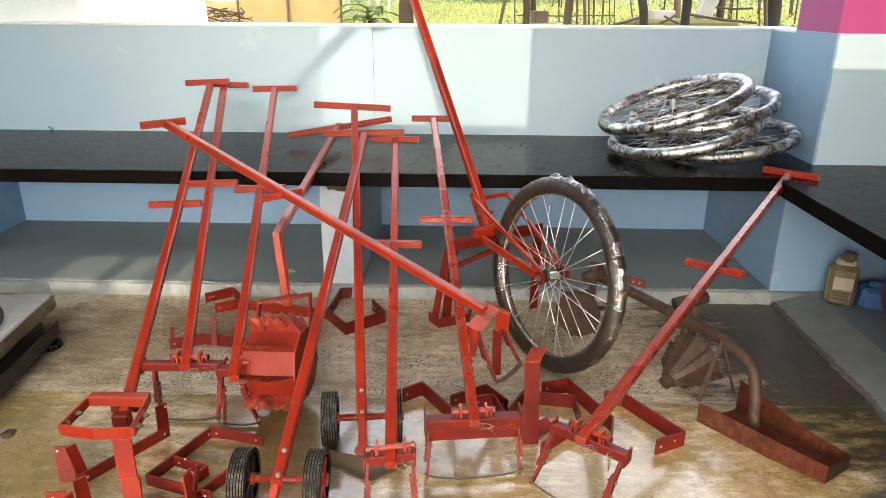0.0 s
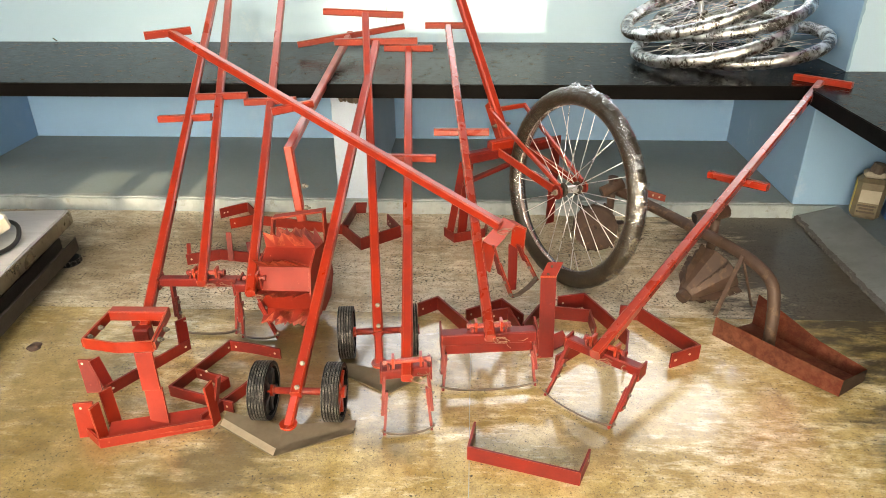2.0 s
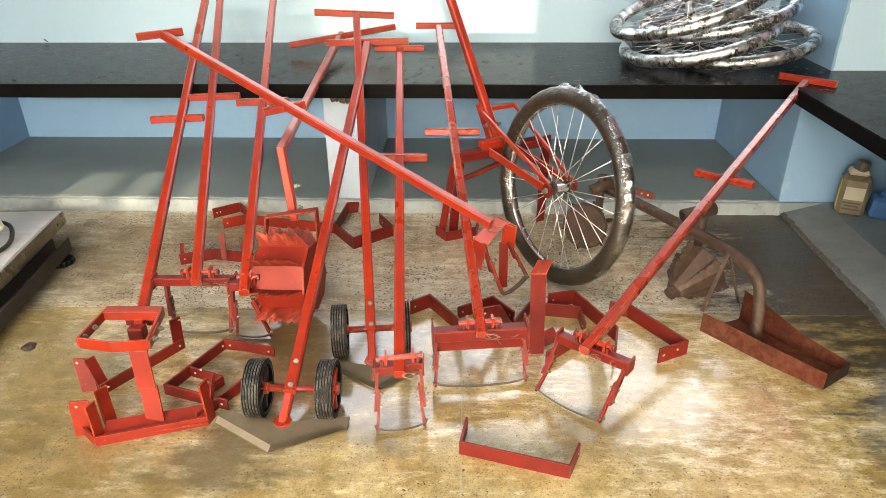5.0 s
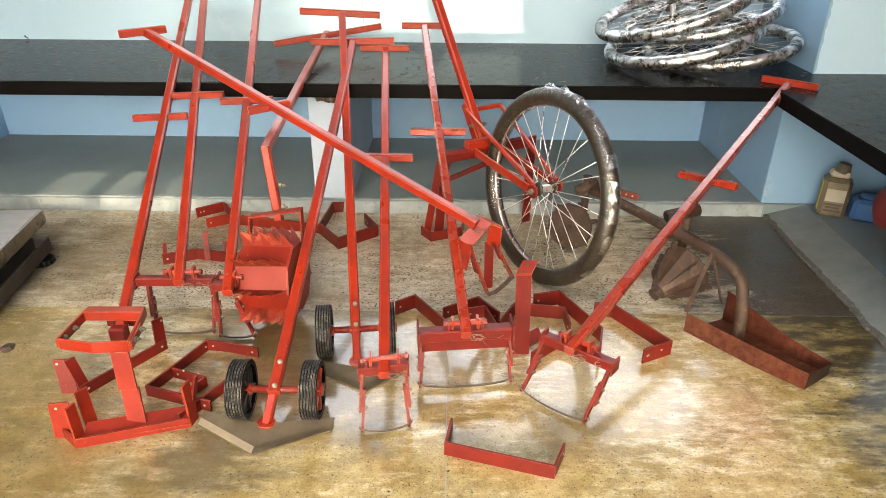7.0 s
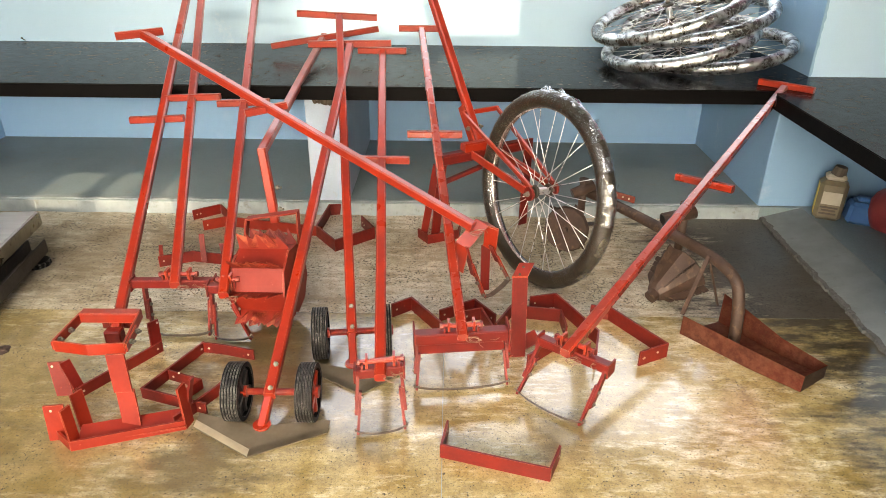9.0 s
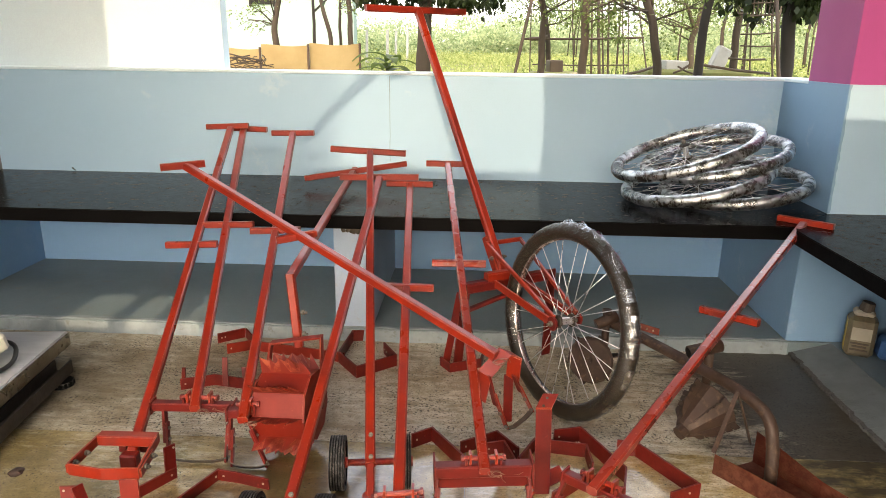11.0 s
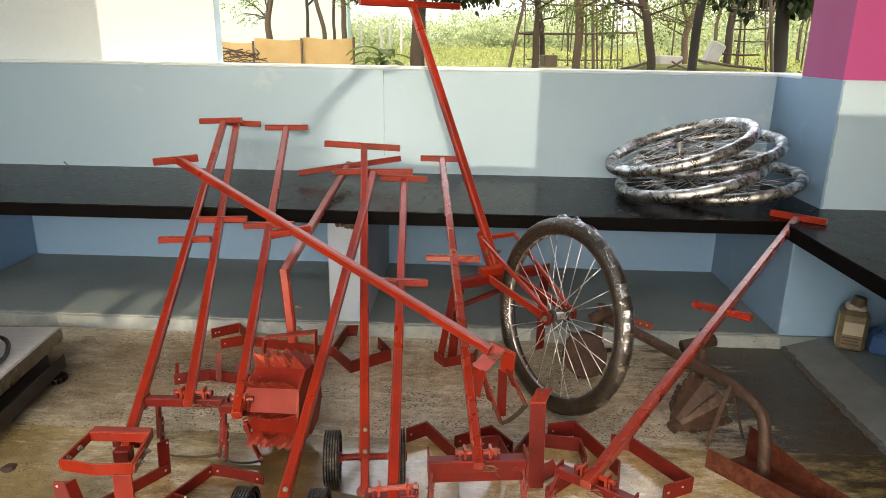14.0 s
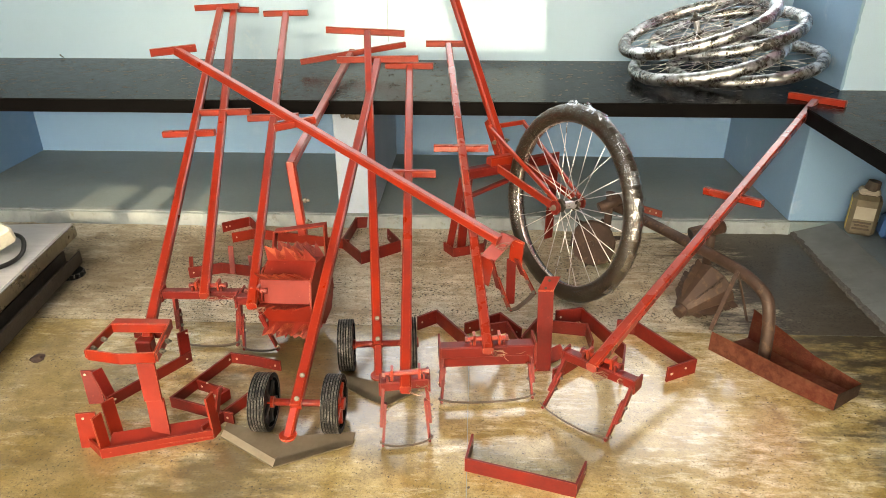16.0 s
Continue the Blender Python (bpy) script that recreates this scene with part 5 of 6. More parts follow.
def spiked_roller():
    t = thing("roller_weeder", "red weeder with toothed drum and bent handle on the bench", "weeder", (-0.60, 2.0, 0.0))
    k1, k0 = Vector((-0.618, 2.17, 0.51)), Vector((-0.586, 2.120, 0.303))
    top = Vector((-0.612, 3.451, 0.665))
    part("handle", square_bar(bmesh.new(), k1 - (top - k1).normalized() * 0.008, top, 0.030), RED, t)
    part("grip", square_bar(bmesh.new(), (-0.852, 3.348, 0.632), (-0.344, 3.463, 0.700), 0.027), RED, t)
    part("stem", square_bar(bmesh.new(), k1 + Z * 0.012, k0 - Z * 0.03, 0.030, 0.0, (0, 1, 0)), RED, t)
    for z in (0.10, 0.02):
        bolt(t, k0 + Vector((0.016, -0.004, z)), (1, -0.15, 0.0), 0.009, 0.016)
    c = Vector((-0.565, 1.908, 0.170))
    ax = Vector((0.985, -0.10, 0.05)).normalized()
    u = Vector((0, 1, 0)) - ax * ax.y
    u.normalize()
    v = ax.cross(u)
    half, r, sides = 0.080, 0.113, 9
    bm = bmesh.new()
    rot = radians(13.6)
    ring = [math.cos(2 * math.pi * k / sides + rot) * u + math.sin(2 * math.pi * k / sides + rot) * v for k in range(sides)]
    rings(bm, [[bm.verts.new(c + ax * s * half + d * r) for d in ring] for s in (-1, 1)])
    part("drum", bm, RED_MATT, t)
    for d in ring:
        bm = bmesh.new()
        lean = ax.cross(d) * -0.06
        n, pts = 5, []
        for k in range(n):
            x0 = -half + 2 * half * k / n
            x1 = -half + 2 * half * (k + 1) / n
            pts += [(x0, 0.004), (x0 - (x1 - x0) * 0.08, 0.052), (x1, 0.006)]
        th = ax.cross(d).normalized() * 0.0018
        base = [(half, -0.004), (-half, -0.004)]
        prof = [c + ax * x + d * (r + h) + lean * max(h, 0) for x, h in pts + base]
        a = [bm.verts.new(p - th) for p in prof]
        b = [bm.verts.new(p + th) for p in prof]
        bm.faces.new(a), bm.faces.new(b[::-1])
        for i in range(len(a)):
            j = (i + 1) % len(a)
            bm.faces.new((a[i], a[j], b[j], b[i]))
        part("tooth_blade", bm, RED_TOOTH, t)
    for s in (-1, 1):
        part("end_plate", pipe(bmesh.new(), [c + ax * s * half, c + ax * s * (half + 0.006)], r * 1.01, 9), RED_MATT, t)
        part("axle_stub", pipe(bmesh.new(), [c + ax * s * half, c + ax * s * (half + 0.03)], 0.012, 10), RED_DULL, t)
    l, rr = c - ax * (half + 0.02), c + ax * (half + 0.022)
    f0, f1 = Vector((-0.664, 2.045, 0.312)), Vector((-0.494, 2.045, 0.340))
    part("fork", strap(bmesh.new(), [l + u * 0.0, f0, f1, rr], 0.030, 0.006, u), RED_MATT, t)
    return t


spiked_roller()

# ---------------------------------------------------------------- cycle wheels


def cycle_wheel(parent, m, r=0.349, wrap=(0.0, 6.28), wrap_seed=1, film=FILM, band=0.062, tr=0.025):
    """Tyre, rim, hub and spokes under parent; the wheel's axis is m's z."""
    base = BASE[parent.name]

    def put(name, bm, material, label="", smooth=True, under=parent):
        bmesh.ops.transform(bm, verts=bm.verts, matrix=m)
        return part(name, bm, material, under, label, smooth)

    def lathe(prof, seg, wob=None, arc=None):
        bm, loops = bmesh.new(), []
        a0, a1 = arc or (0, 2 * math.pi)
        n = seg if arc is None else seg + 1
        for k in range(n):
            a = a0 + (a1 - a0) * k / seg
            d = Vector((math.cos(a), math.sin(a), 0))
            loops.append([bm.verts.new(d * (y * (1 if wob is None else 1 + wob(a, i))) + Vector((0, 0, x * (1 if wob is None else 1 + 3 * wob(a, i + 7))))) for i, (x, y) in enumerate(prof)])
        rings(bm, loops, arc is None)
        return bm

    cr = r - tr
    tyre_prof = [(tr * math.sin(b), cr + tr * 1.0 * math.cos(b)) for b in (2 * math.pi * k / 14 for k in range(14))]
    tyre = put("tyre", lathe(tyre_prof, 90, lambda a, i: 0.006 * (1 if (int(a * 90 / 6.2831853 + 0.5) % 2) and i in (12, 13, 0, 1, 2) else 0)), TYRE, "black tyre wrapped in clear film")
    rin = cr - tr * 0.88
    put("rim", lathe([(-0.016, rin + 0.004), (-0.018, rin + 0.022), (0.018, rin + 0.022), (0.016, rin + 0.004), (0.007, rin - 0.004), (-0.007, rin - 0.004)], 90), RIM, "bright plated rim")
    # film wound round the tyre in a loose spiral, its edges lifting here and there
    bm, rows, turns = bmesh.new(), [], 46
    steps = int(turns * 12 * (wrap[1] - wrap[0]) / 6.28)
    for k in range(steps + 1):
        a = wrap[0] + (wrap[1] - wrap[0]) * k / steps
        b = turns * a
        row = []
        for c in (-1, 0, 1):
            aa = a + c * band + 0.014 * noise.noise((a * 7, c, wrap_seed))
            rr = tr * (1.07 + 0.10 * abs(noise.noise((a * 23, b * 0.7, c * 1.7 + wrap_seed))) + (0.05 if c == 1 else 0.0))
            d = Vector((math.cos(aa), math.sin(aa), 0))
            row.append(bm.verts.new(d * (cr + rr * math.cos(b)) + Vector((0, 0, rr * math.sin(b)))))
        rows.append(row)
    for p, q in zip(rows, rows[1:]):
        for c in (0, 1):
            bm.faces.new((p[c], p[c + 1], q[c + 1], q[c]))
    put("film_wrap", bm, film, "crinkled clear packing film", True, tyre)
    hub = put("hub", lathe([(-0.029, 0.006), (-0.028, 0.015), (-0.018, 0.0135), (0.018, 0.0135), (0.028, 0.015), (0.029, 0.006)], 20), CHROME, "bright hub barrel")
    put("axle", pipe(bmesh.new(), [(0, 0, -0.065), (0, 0, 0.065)], 0.005, 8), ZINC, "", True, hub)
    for s in (-1, 1):
        put("flange", lathe([(s * 0.028, 0.010), (s * 0.028, 0.024), (s * 0.032, 0.025), (s * 0.036, 0.020), (s * 0.040, 0.010)], 20), IRON, "dark hub flange", True, hub)
        put("axle_nut", pipe(bmesh.new(), [(0, 0, s * 0.044), (0, 0, s * 0.052)], 0.011, 6), ZINC, "", False, hub)
    # spokes: one mesh each side, shared
    meshes = []
    for s in (-1, 1):
        bm = bmesh.new()
        pipe(bm, [(0.024, 0, 0.030 * s), (rin * math.cos(0.42), rin * math.sin(0.42), 0.002 * s)], 0.0014, 5)
        bmesh.ops.recalc_face_normals(bm, faces=bm.faces)
        meshes.append(mesh_of("spoke", bm, CHROME, True))
        bm = bmesh.new()
        pipe(bm, [(0.024, 0, 0.030 * s), (rin * math.cos(-0.42), rin * math.sin(-0.42), 0.002 * s)], 0.0014, 5)
        bmesh.ops.recalc_face_normals(bm, faces=bm.faces)
        meshes.append(mesh_of("spoke", bm, CHROME, True))
    for k in range(28):
        ob = new("spoke", meshes[k % 4])
        ob.parent = parent
        ob.matrix_basis = Matrix.Translation(-base) @ m @ Matrix.Rotation(2 * math.pi * k / 28, 4, "Z")
    return tyre


def axis_frame(c, n):
    n = Vector(n).normalized()
    return Matrix.Translation(c) @ n.to_track_quat("Z", "Y").to_matrix().to_4x4()


# the wheel hoe with one large wheel
WC, WN = Vector((0.340, 2.236, 0.352)), Vector((0.852, 0.513, -0.105)).normalized()
hoe = thing("wheel_hoe", "red hoe with one large spoked wheel wrapped in film", "hoe", (0.34, 2.236, 0.0), "wheel hoes")
cycle_wheel(hoe, axis_frame(WC, WN), 0.349, (-0.6, 4.2), 5, FILM, 0.062, 0.030)
flat = Vector((0.857, 0.515, 0))
# loose crumpled ends of the film on the tyre
rnd, away = random.Random(61), -Z.cross(WN).normalized()
lift = WN.cross(-away).normalized()
lift = lift if lift.z > 0 else -lift
for k, deg in enumerate((-34, -12, 6, 17, 33, 52, 70, 84, 97)):
    a = radians(deg)
    out = away * math.cos(a) + lift * math.sin(a)
    run = lift * math.cos(a) - away * math.sin(a)
    size, bm, rows = rnd.uniform(0.020, 0.038), bmesh.new(), []
    for i in range(7):
        row = []
        for j in range(6):
            u, v = (i / 6 - 0.5) * 2, (j / 5 - 0.5) * 2
            rise_by = 0.354 - 0.010 * v * v + 0.007 * noise.noise((u * 2.3 + k, v * 2.1, 7.0)) + (0.010 if u > 0.6 else 0.0) * rnd.random()
            row.append(bm.verts.new(WC + out * rise_by + run * u * size + WN * v * 0.022 + out * rnd.uniform(-0.0015, 0.0015)))
        rows.append(row)
    for p, q in zip(rows, rows[1:]):
        for j in range(5):
            bm.faces.new((p[j], p[j + 1], q[j + 1], q[j]))
    part("film_end", bm, FILM_LOOSE, hoe, "crumpled loose packing film", True)
pivot, htop = Vector((0.141, 2.566, 0.384)), Vector((-0.271, 3.253, 1.440))
hd = (htop - pivot).normalized()
part("handle", square_bar(bmesh.new(), pivot + hd * 0.03, htop, 0.032), RED, hoe)
part("grip", square_bar(bmesh.new(), (-0.490, 3.122, 1.440), (-0.059, 3.380, 1.440), 0.030), RED, hoe)
for s in (-1, 1):
    end = WC + flat * s * 0.055
    mid_p = pivot + flat * s * 0.060
    upper = pivot + hd * 0.14 + flat * s * 0.045
    part("fork_arm", strap(bmesh.new(), [mid_p - Z * 0.012, end - Z * 0.014], 0.030, 0.007), RED, hoe)
    part("stay", square_bar(bmesh.new(), pivot + hd * 0.165 + flat * (0.052 + s * 0.082), WC + flat * s * 0.050 + Z * 0.022, 0.012, 0.016), RED, hoe)
    part("axle_plate", pipe(bmesh.new(), [end - flat * 0.004, end + flat * 0.004], 0.026, 12), RED_DULL, hoe)
    bolt(hoe, end + flat * s * 0.004, flat * s, 0.010, 0.016, "axle_nut")
    part("handle_plate", strap(bmesh.new(), [pivot - hd * 0.02 + flat * s * 0.020, pivot + hd * 0.20 + flat * s * 0.020], 0.034, 0.006, hd.cross(flat)), RED, hoe)
    bolt(hoe, pivot + hd * 0.10 + flat * s * 0.024, flat * s, 0.009, 0.014)
part("stay_bridge", square_bar(bmesh.new(), pivot + hd * 0.165 - flat * 0.034, pivot + hd * 0.165 + flat * 0.138, 0.012, 0.018), RED, hoe)
tl, tr_ = pivot - flat * 0.20 - Z * 0.005, pivot + flat * 0.21 - Z * 0.005
part("tool_bar", square_bar(bmesh.new(), tl, tr_, 0.042, 0.042), RED_DULL, hoe)
part("tool_bar_block", square_bar(bmesh.new(), pivot - flat * 0.09 + Z * 0.02, pivot + flat * 0.05 + Z * 0.02, 0.036, 0.05), RED, hoe)
for top_p, foot_p in ((tl, Vector((-0.061, 2.549, 0.000))), (tr_, Vector((0.320, 2.701, 0.000)))):
    part("leg", strap(bmesh.new(), [top_p + Z * 0.02, foot_p], 0.040, 0.007, flat), RED_DULL, hoe)
part("brace", square_bar(bmesh.new(), tl.lerp(Vector((-0.061, 2.549, 0.000)), 0.3), pivot + flat * 0.02 - Z * 0.06, 0.024, 0.014), RED_DULL, hoe)
part("foot_blade", strap(bmesh.new(), [(-0.114, 2.570, 0.000), (-0.071, 2.507, 0.000), (0.053, 2.562, 0.000), (0.064, 2.640, 0.000)], 0.040, 0.006), RED_DULL, hoe)
part("side_leg", strap(bmesh.new(), [(-0.108, 2.559, 0.000), (-0.049, 2.480, 0.360)], 0.030, 0.006, (0.8, -0.3, 0)), RED_DULL, hoe)

# stack of four wheels on the bench
first = None
for k, (c, n, turn) in enumerate((((1.248, 3.245, 0.664), (-0.145, -0.05, 1), 0.3), ((1.050, 3.188, 0.702), (-0.25, -0.045, 1), 1.1), ((1.157, 3.285, 0.791), (-0.23, -0.065, 1), 2.0), ((0.986, 3.181, 0.831), (-0.341, -0.043, 1), 2.9))):
    m = axis_frame(c, n) @ Matrix.Rotation(turn, 4, "Z")
    if first is None:
        first = thing("cycle_wheel", "new cycle wheel with film-wrapped tyre in a stack", "wheel", (0, 0, 0), "stacked wheels")
        cycle_wheel(first, Matrix.Identity(4), 0.345, (0, 6.27), 11, FILM_THICK, 0.075)
        first.matrix_basis = m
    else:
        copy_thing(first, m)

# ---------------------------------------------------------------- loose red brackets


def bracket(label, pts, width=0.040, thick=0.006, material=None, ends=(), holes=(), group="loose brackets"):
    """A bent flat bar standing on its edge; ends: (index, height) for ears that stand up."""
    base = Vector(pts[0])
    t = thing("bracket", label, "bracket", (base.x, base.y, 0), group)
    part("flat_bar", strap(bmesh.new(), pts, width, thick), material or RED_DULL, t)
    for a, b, w, across in ends:
        part("ear", strap(bmesh.new(), [a, b], w, thick, across), material or RED_DULL, t)
    for at, way in holes:
        hole(t, at, way)
    # a bolt hole near each free end
    for a, b in ((pts[0], pts[1]), (pts[-1], pts[-2])):
        a, b = Vector(a), Vector(b)
        face = (b - a).cross(Z).normalized()
        face = -face if face.dot(a) > 0 else face
        if width > 0.03 and (b - a).length > 0.05:
            hole(t, a + (b - a).normalized() * 0.018 + Z * width * 0.5 + face * thick * 0.55, face)
    return t


bracket("red flat-bar bracket bent to a shallow U on the floor", [(0.014, 1.390, 0.000), (-0.002, 1.300, 0.000), (0.264, 1.224, 0.000), (0.299, 1.302, 0.000)], 0.042)
bracket("red flat-bar bracket bent to a long L on the floor", [(0.496, 1.961, 0.000), (0.557, 1.952, 0.000), (0.693, 1.742, 0.000), (0.597, 1.694, 0.000)], 0.052,
        holes=(((0.608, 1.688, 0.032), (0.3, -1, 0)), ((0.660, 1.722, 0.031), (0.3, -1, 0))))
bracket("dull red angled bracket beside a small wheel", [(-0.178, 1.949, 0.000), (-0.113, 1.997, 0.000), (0.007, 1.821, 0.000)], 0.052, holes=(((-0.146, 2.000, 0.025), (0.4, -1, 0)),))
bracket("dull red bent bracket under the wide hoe", [(-0.016, 1.927, 0.000), (0.105, 2.001, 0.000), (0.171, 1.903, 0.000)], 0.045)
bracket("small dull red bracket with bolt holes", [(0.058, 1.922, 0.000), (0.126, 1.944, 0.000), (0.158, 1.836, -0.000)], 0.045, holes=(((0.079, 1.930, 0.033), (0, -1, 0)),))
bracket("red flat-bar bracket lying beside the tall post plate", [(0.168, 1.846, 0.000), (0.227, 1.960, 0.000), (0.392, 1.935, 0.000), (0.396, 1.835, 0.000)], 0.048)
bracket("dull red long bracket behind the hoe heads", [(0.295, 2.005, 0.000), (0.386, 2.029, 0.000), (0.492, 1.805, 0.000), (0.462, 1.685, 0.000)], 0.055)
bracket("red bracket lying against the square hoe head", [(0.255, 1.681, 0.000), (0.350, 1.771, 0.000), (0.399, 1.742, 0.000)], 0.045)
bracket("dull red flat bracket behind the toothed drum", [(-1.114, 2.714, 0.000), (-1.012, 2.789, 0.000), (-0.935, 2.681, 0.000)], 0.045, holes=(((-1.081, 2.720, 0.028), (0, -1, 0)),))
bracket("bright red flat bracket near the ledge", [(-1.035, 2.610, 0.000), (-0.948, 2.657, 0.000), (-0.516, 2.563, 0.000)], 0.045, material=RED_MATT)
bracket("dull red six-sided bracket with bolt holes by the pier", [(-0.413, 2.799, 0.000), (-0.521, 2.785, 0.000), (-0.540, 2.563, 0.000), (-0.443, 2.429, 0.000), (-0.299, 2.551, 0.000), (-0.364, 2.667, 0.000)], 0.052,
        holes=(((-0.468, 2.600, 0.001), (0, -1, 0)), ((-0.424, 2.600, 0.010), (0, -1, 0)), ((-0.345, 2.600, 0.037), (0, -1, 0))))
bracket("dull red bracket bar with two upright prongs", [(-1.099, 2.283, 0.000), (-0.982, 2.332, 0.000), (-0.846, 2.306, 0.000), (-0.791, 2.298, 0.000)], 0.045,
        ends=(((-1.104, 2.301, 0.000), (-1.094, 2.300, 0.085), 0.014, (1, 0, 0)), ((-0.942, 2.304, 0.010), (-0.946, 2.330, 0.120), 0.020, (1, 0, 0)), ((-0.860, 2.306, 0.010), (-0.881, 2.350, 0.069), 0.020, (1, 0, 0))))
bracket("red U-shaped bracket with drilled upright ears", [(-1.032, 1.506, 0.000), (-0.881, 1.741, 0.000)], 0.036, material=RED_DULL,
        ends=(((-1.032, 1.506, 0.000), (-1.068, 1.520, 0.110), 0.030, (0.5, 0.85, 0)), ((-0.881, 1.741, 0.000), (-0.887, 1.760, 0.106), 0.036, (-0.55, -0.8, 0.05)), ((-1.099, 1.519, 0.000), (-1.106, 1.530, 0.108), 0.044, (0.95, 0.1, 0))),
        holes=(((-0.886, 1.750, 0.098), (0.3, -1, 0)), ((-0.891, 1.750, 0.045), (0.3, -1, 0)), ((-1.093, 1.525, 0.098), (0, -1, 0.1)), ((-1.091, 1.525, 0.047), (0, -1, 0.1))))
bracket("bright red U-shaped bracket with a welded upright strip", [(-1.013, 1.353, 0.000), (-0.950, 1.304, -0.000), (-0.686, 1.390, 0.000)], 0.030, material=RED_MATT,
        ends=(((-0.950, 1.304, -0.000), (-0.956, 1.310, 0.122), 0.030, (0.3, 0.9, 0.0)), ((-0.965, 1.380, 0.000), (-0.982, 1.400, 0.099), 0.034, (0.5, 0.8, 0)), ((-0.686, 1.390, 0.000), (-0.693, 1.395, 0.127), 0.034, (0.2, 0.95, 0)),
              ((-1.025, 1.340, -0.000), (-1.021, 1.347, 0.108), 0.050, (0.95, 0.1, 0.05)), ((-0.846, 1.380, 0.012), (-0.861, 1.412, 0.112), 0.050, (0.97, -0.05, 0.1)), ((-0.862, 1.405, 0.108), (-0.875, 1.430, 0.211), 0.050, (0.97, -0.05, 0.1))),
        holes=(((-1.003, 1.345, 0.094), (0, -1, 0.1)), ((-1.009, 1.345, 0.042), (0, -1, 0.1)), ((-0.854, 1.428, 0.202), (0, -1, 0.2))))
bracket("red U-shaped bracket folded over another", [(-0.748, 1.743, 0.000), (-0.849, 1.514, 0.000), (-0.649, 1.451, 0.000)], 0.036, material=RED_DULL)
bracket("small dull red drilled bracket", [(-0.806, 1.599, 0.000), (-0.699, 1.558, 0.000), (-0.739, 1.489, 0.000)], 0.034, holes=(((-0.767, 1.580, 0.038), (0, -1, 0)), ((-0.720, 1.570, 0.034), (0, -1, 0))))
bracket("dull red bracket with pointed ear", [(-0.717, 1.396, 0.000), (-0.641, 1.529, 0.000), (-0.605, 1.608, 0.000)], 0.036, ends=(((-0.699, 1.419, 0.000), (-0.666, 1.420, 0.139), 0.020, (0.2, 1, 0)),))
bracket("dull red bent bracket behind the small wheel", [(-0.748, 1.737, 0.000), (-0.682, 1.726, 0.000), (-0.582, 1.699, 0.000)], 0.036)
ib = bracket("bright red angle bar lying on the floor", [(-0.934, 1.333, -0.000), (-0.699, 1.413, -0.000)], 0.012, material=RED_MATT)
part("flat_leg", strap(bmesh.new(), [(-0.940, 1.308, 0.012), (-0.684, 1.384, 0.012)], 0.062, 0.005, (-0.12, 0.95, 0.25)), RED_MATT, ib)
# low lump added in place of a flat brown stain
clod = thing("stain_lump", "low brown lump standing in for a flat floor stain", "clod", (-1.378, 1.728, 0.000))
bm = bmesh.new()
bmesh.ops.create_icosphere(bm, subdivisions=3, radius=0.02)
for vtx in bm.verts:
    vtx.co *= 1 + 0.5 * noise.noise(vtx.co * 60)
    vtx.co.z = max(vtx.co.z * 0.5, -0.002) + 0.002
bmesh.ops.translate(bm, verts=bm.verts, vec=(-1.378, 1.728, 0.000))
part("body", bm, RUST, clod, "", True)
post = thing("bracket", "red upright plate bracket with a bent drilled top", "bracket", (0.222, 1.732, 0.000), "loose brackets")
part("upright", strap(bmesh.new(), [(0.208, 1.732, 0.000), (0.201, 1.748, 0.281)], 0.046, 0.006, (0.99, 0.1, 0)), RED_DULL, post)
part("top_flange", strap(bmesh.new(), [(0.199, 1.740, 0.280), (0.225, 1.800, 0.294)], 0.046, 0.006, (0.99, 0.05, 0)), RED, post)
part("foot_flange", strap(bmesh.new(), [(0.203, 1.721, 0.004), (0.310, 1.808, 0.004)], 0.05, 0.006, (-0.3, 0.9, 0.3)), RED, post)
for xy in ((0.222, 1.745, 0.287), (0.235, 1.775, 0.296)):
    hole(post, xy, (0, -0.6, 1), 0.005, INK)

# ---------------------------------------------------------------- rusty cone weeder
cw = thing("cone_weeder", "rusty brown cone weeder with trough float and curved pipe", "weeder", (0.95, 1.78, 0.0))
bl, fl, fr, br = (Vector(v) for v in ((0.778, 1.872, 0.0), (1.030, 1.562, 0.012), (1.132, 1.632, 0.012), (0.928, 1.940, 0.0)))


def plate(pts, thick=0.004):
    bm = bmesh.new()
    bm.faces.new([bm.verts.new(q) for q in pts])
    bmesh.ops.solidify(bm, geom=list(bm.faces), thickness=thick)
    return bm


ml, mr = bl.lerp(fl, 0.60) + Z * -0.006, br.lerp(fr, 0.60) + Z * -0.006
part("trough_floor", plate([bl + Z * 0.004, br + Z * 0.004, mr + Z * 0.004, ml + Z * 0.004]), RUST_RED, cw)
part("trough_nose", plate([ml + Z * 0.004, mr + Z * 0.004, fr + Z * 0.004, fl + Z * 0.004]), RUST_RED, cw)
part("trough_side", plate([bl, bl + Z * 0.070, ml + Z * 0.066, ml]), RUST_RED, cw)
part("trough_side", plate([ml, ml + Z * 0.066, fl + Z * 0.056, fl]), RUST_RED, cw)
part("trough_side", plate([br, br + Z * 0.115, br.lerp(mr, 0.35) + Z * 0.10, mr + Z * 0.064, mr]), RUST_RED, cw)
part("trough_side", plate([mr, mr + Z * 0.064, fr + Z * 0.044, fr]), RUST_RED, cw)
part("trough_front", plate([fl, fl + Z * 0.056, fr + Z * 0.044, fr]), RUST, cw, "bare rusty front plate")
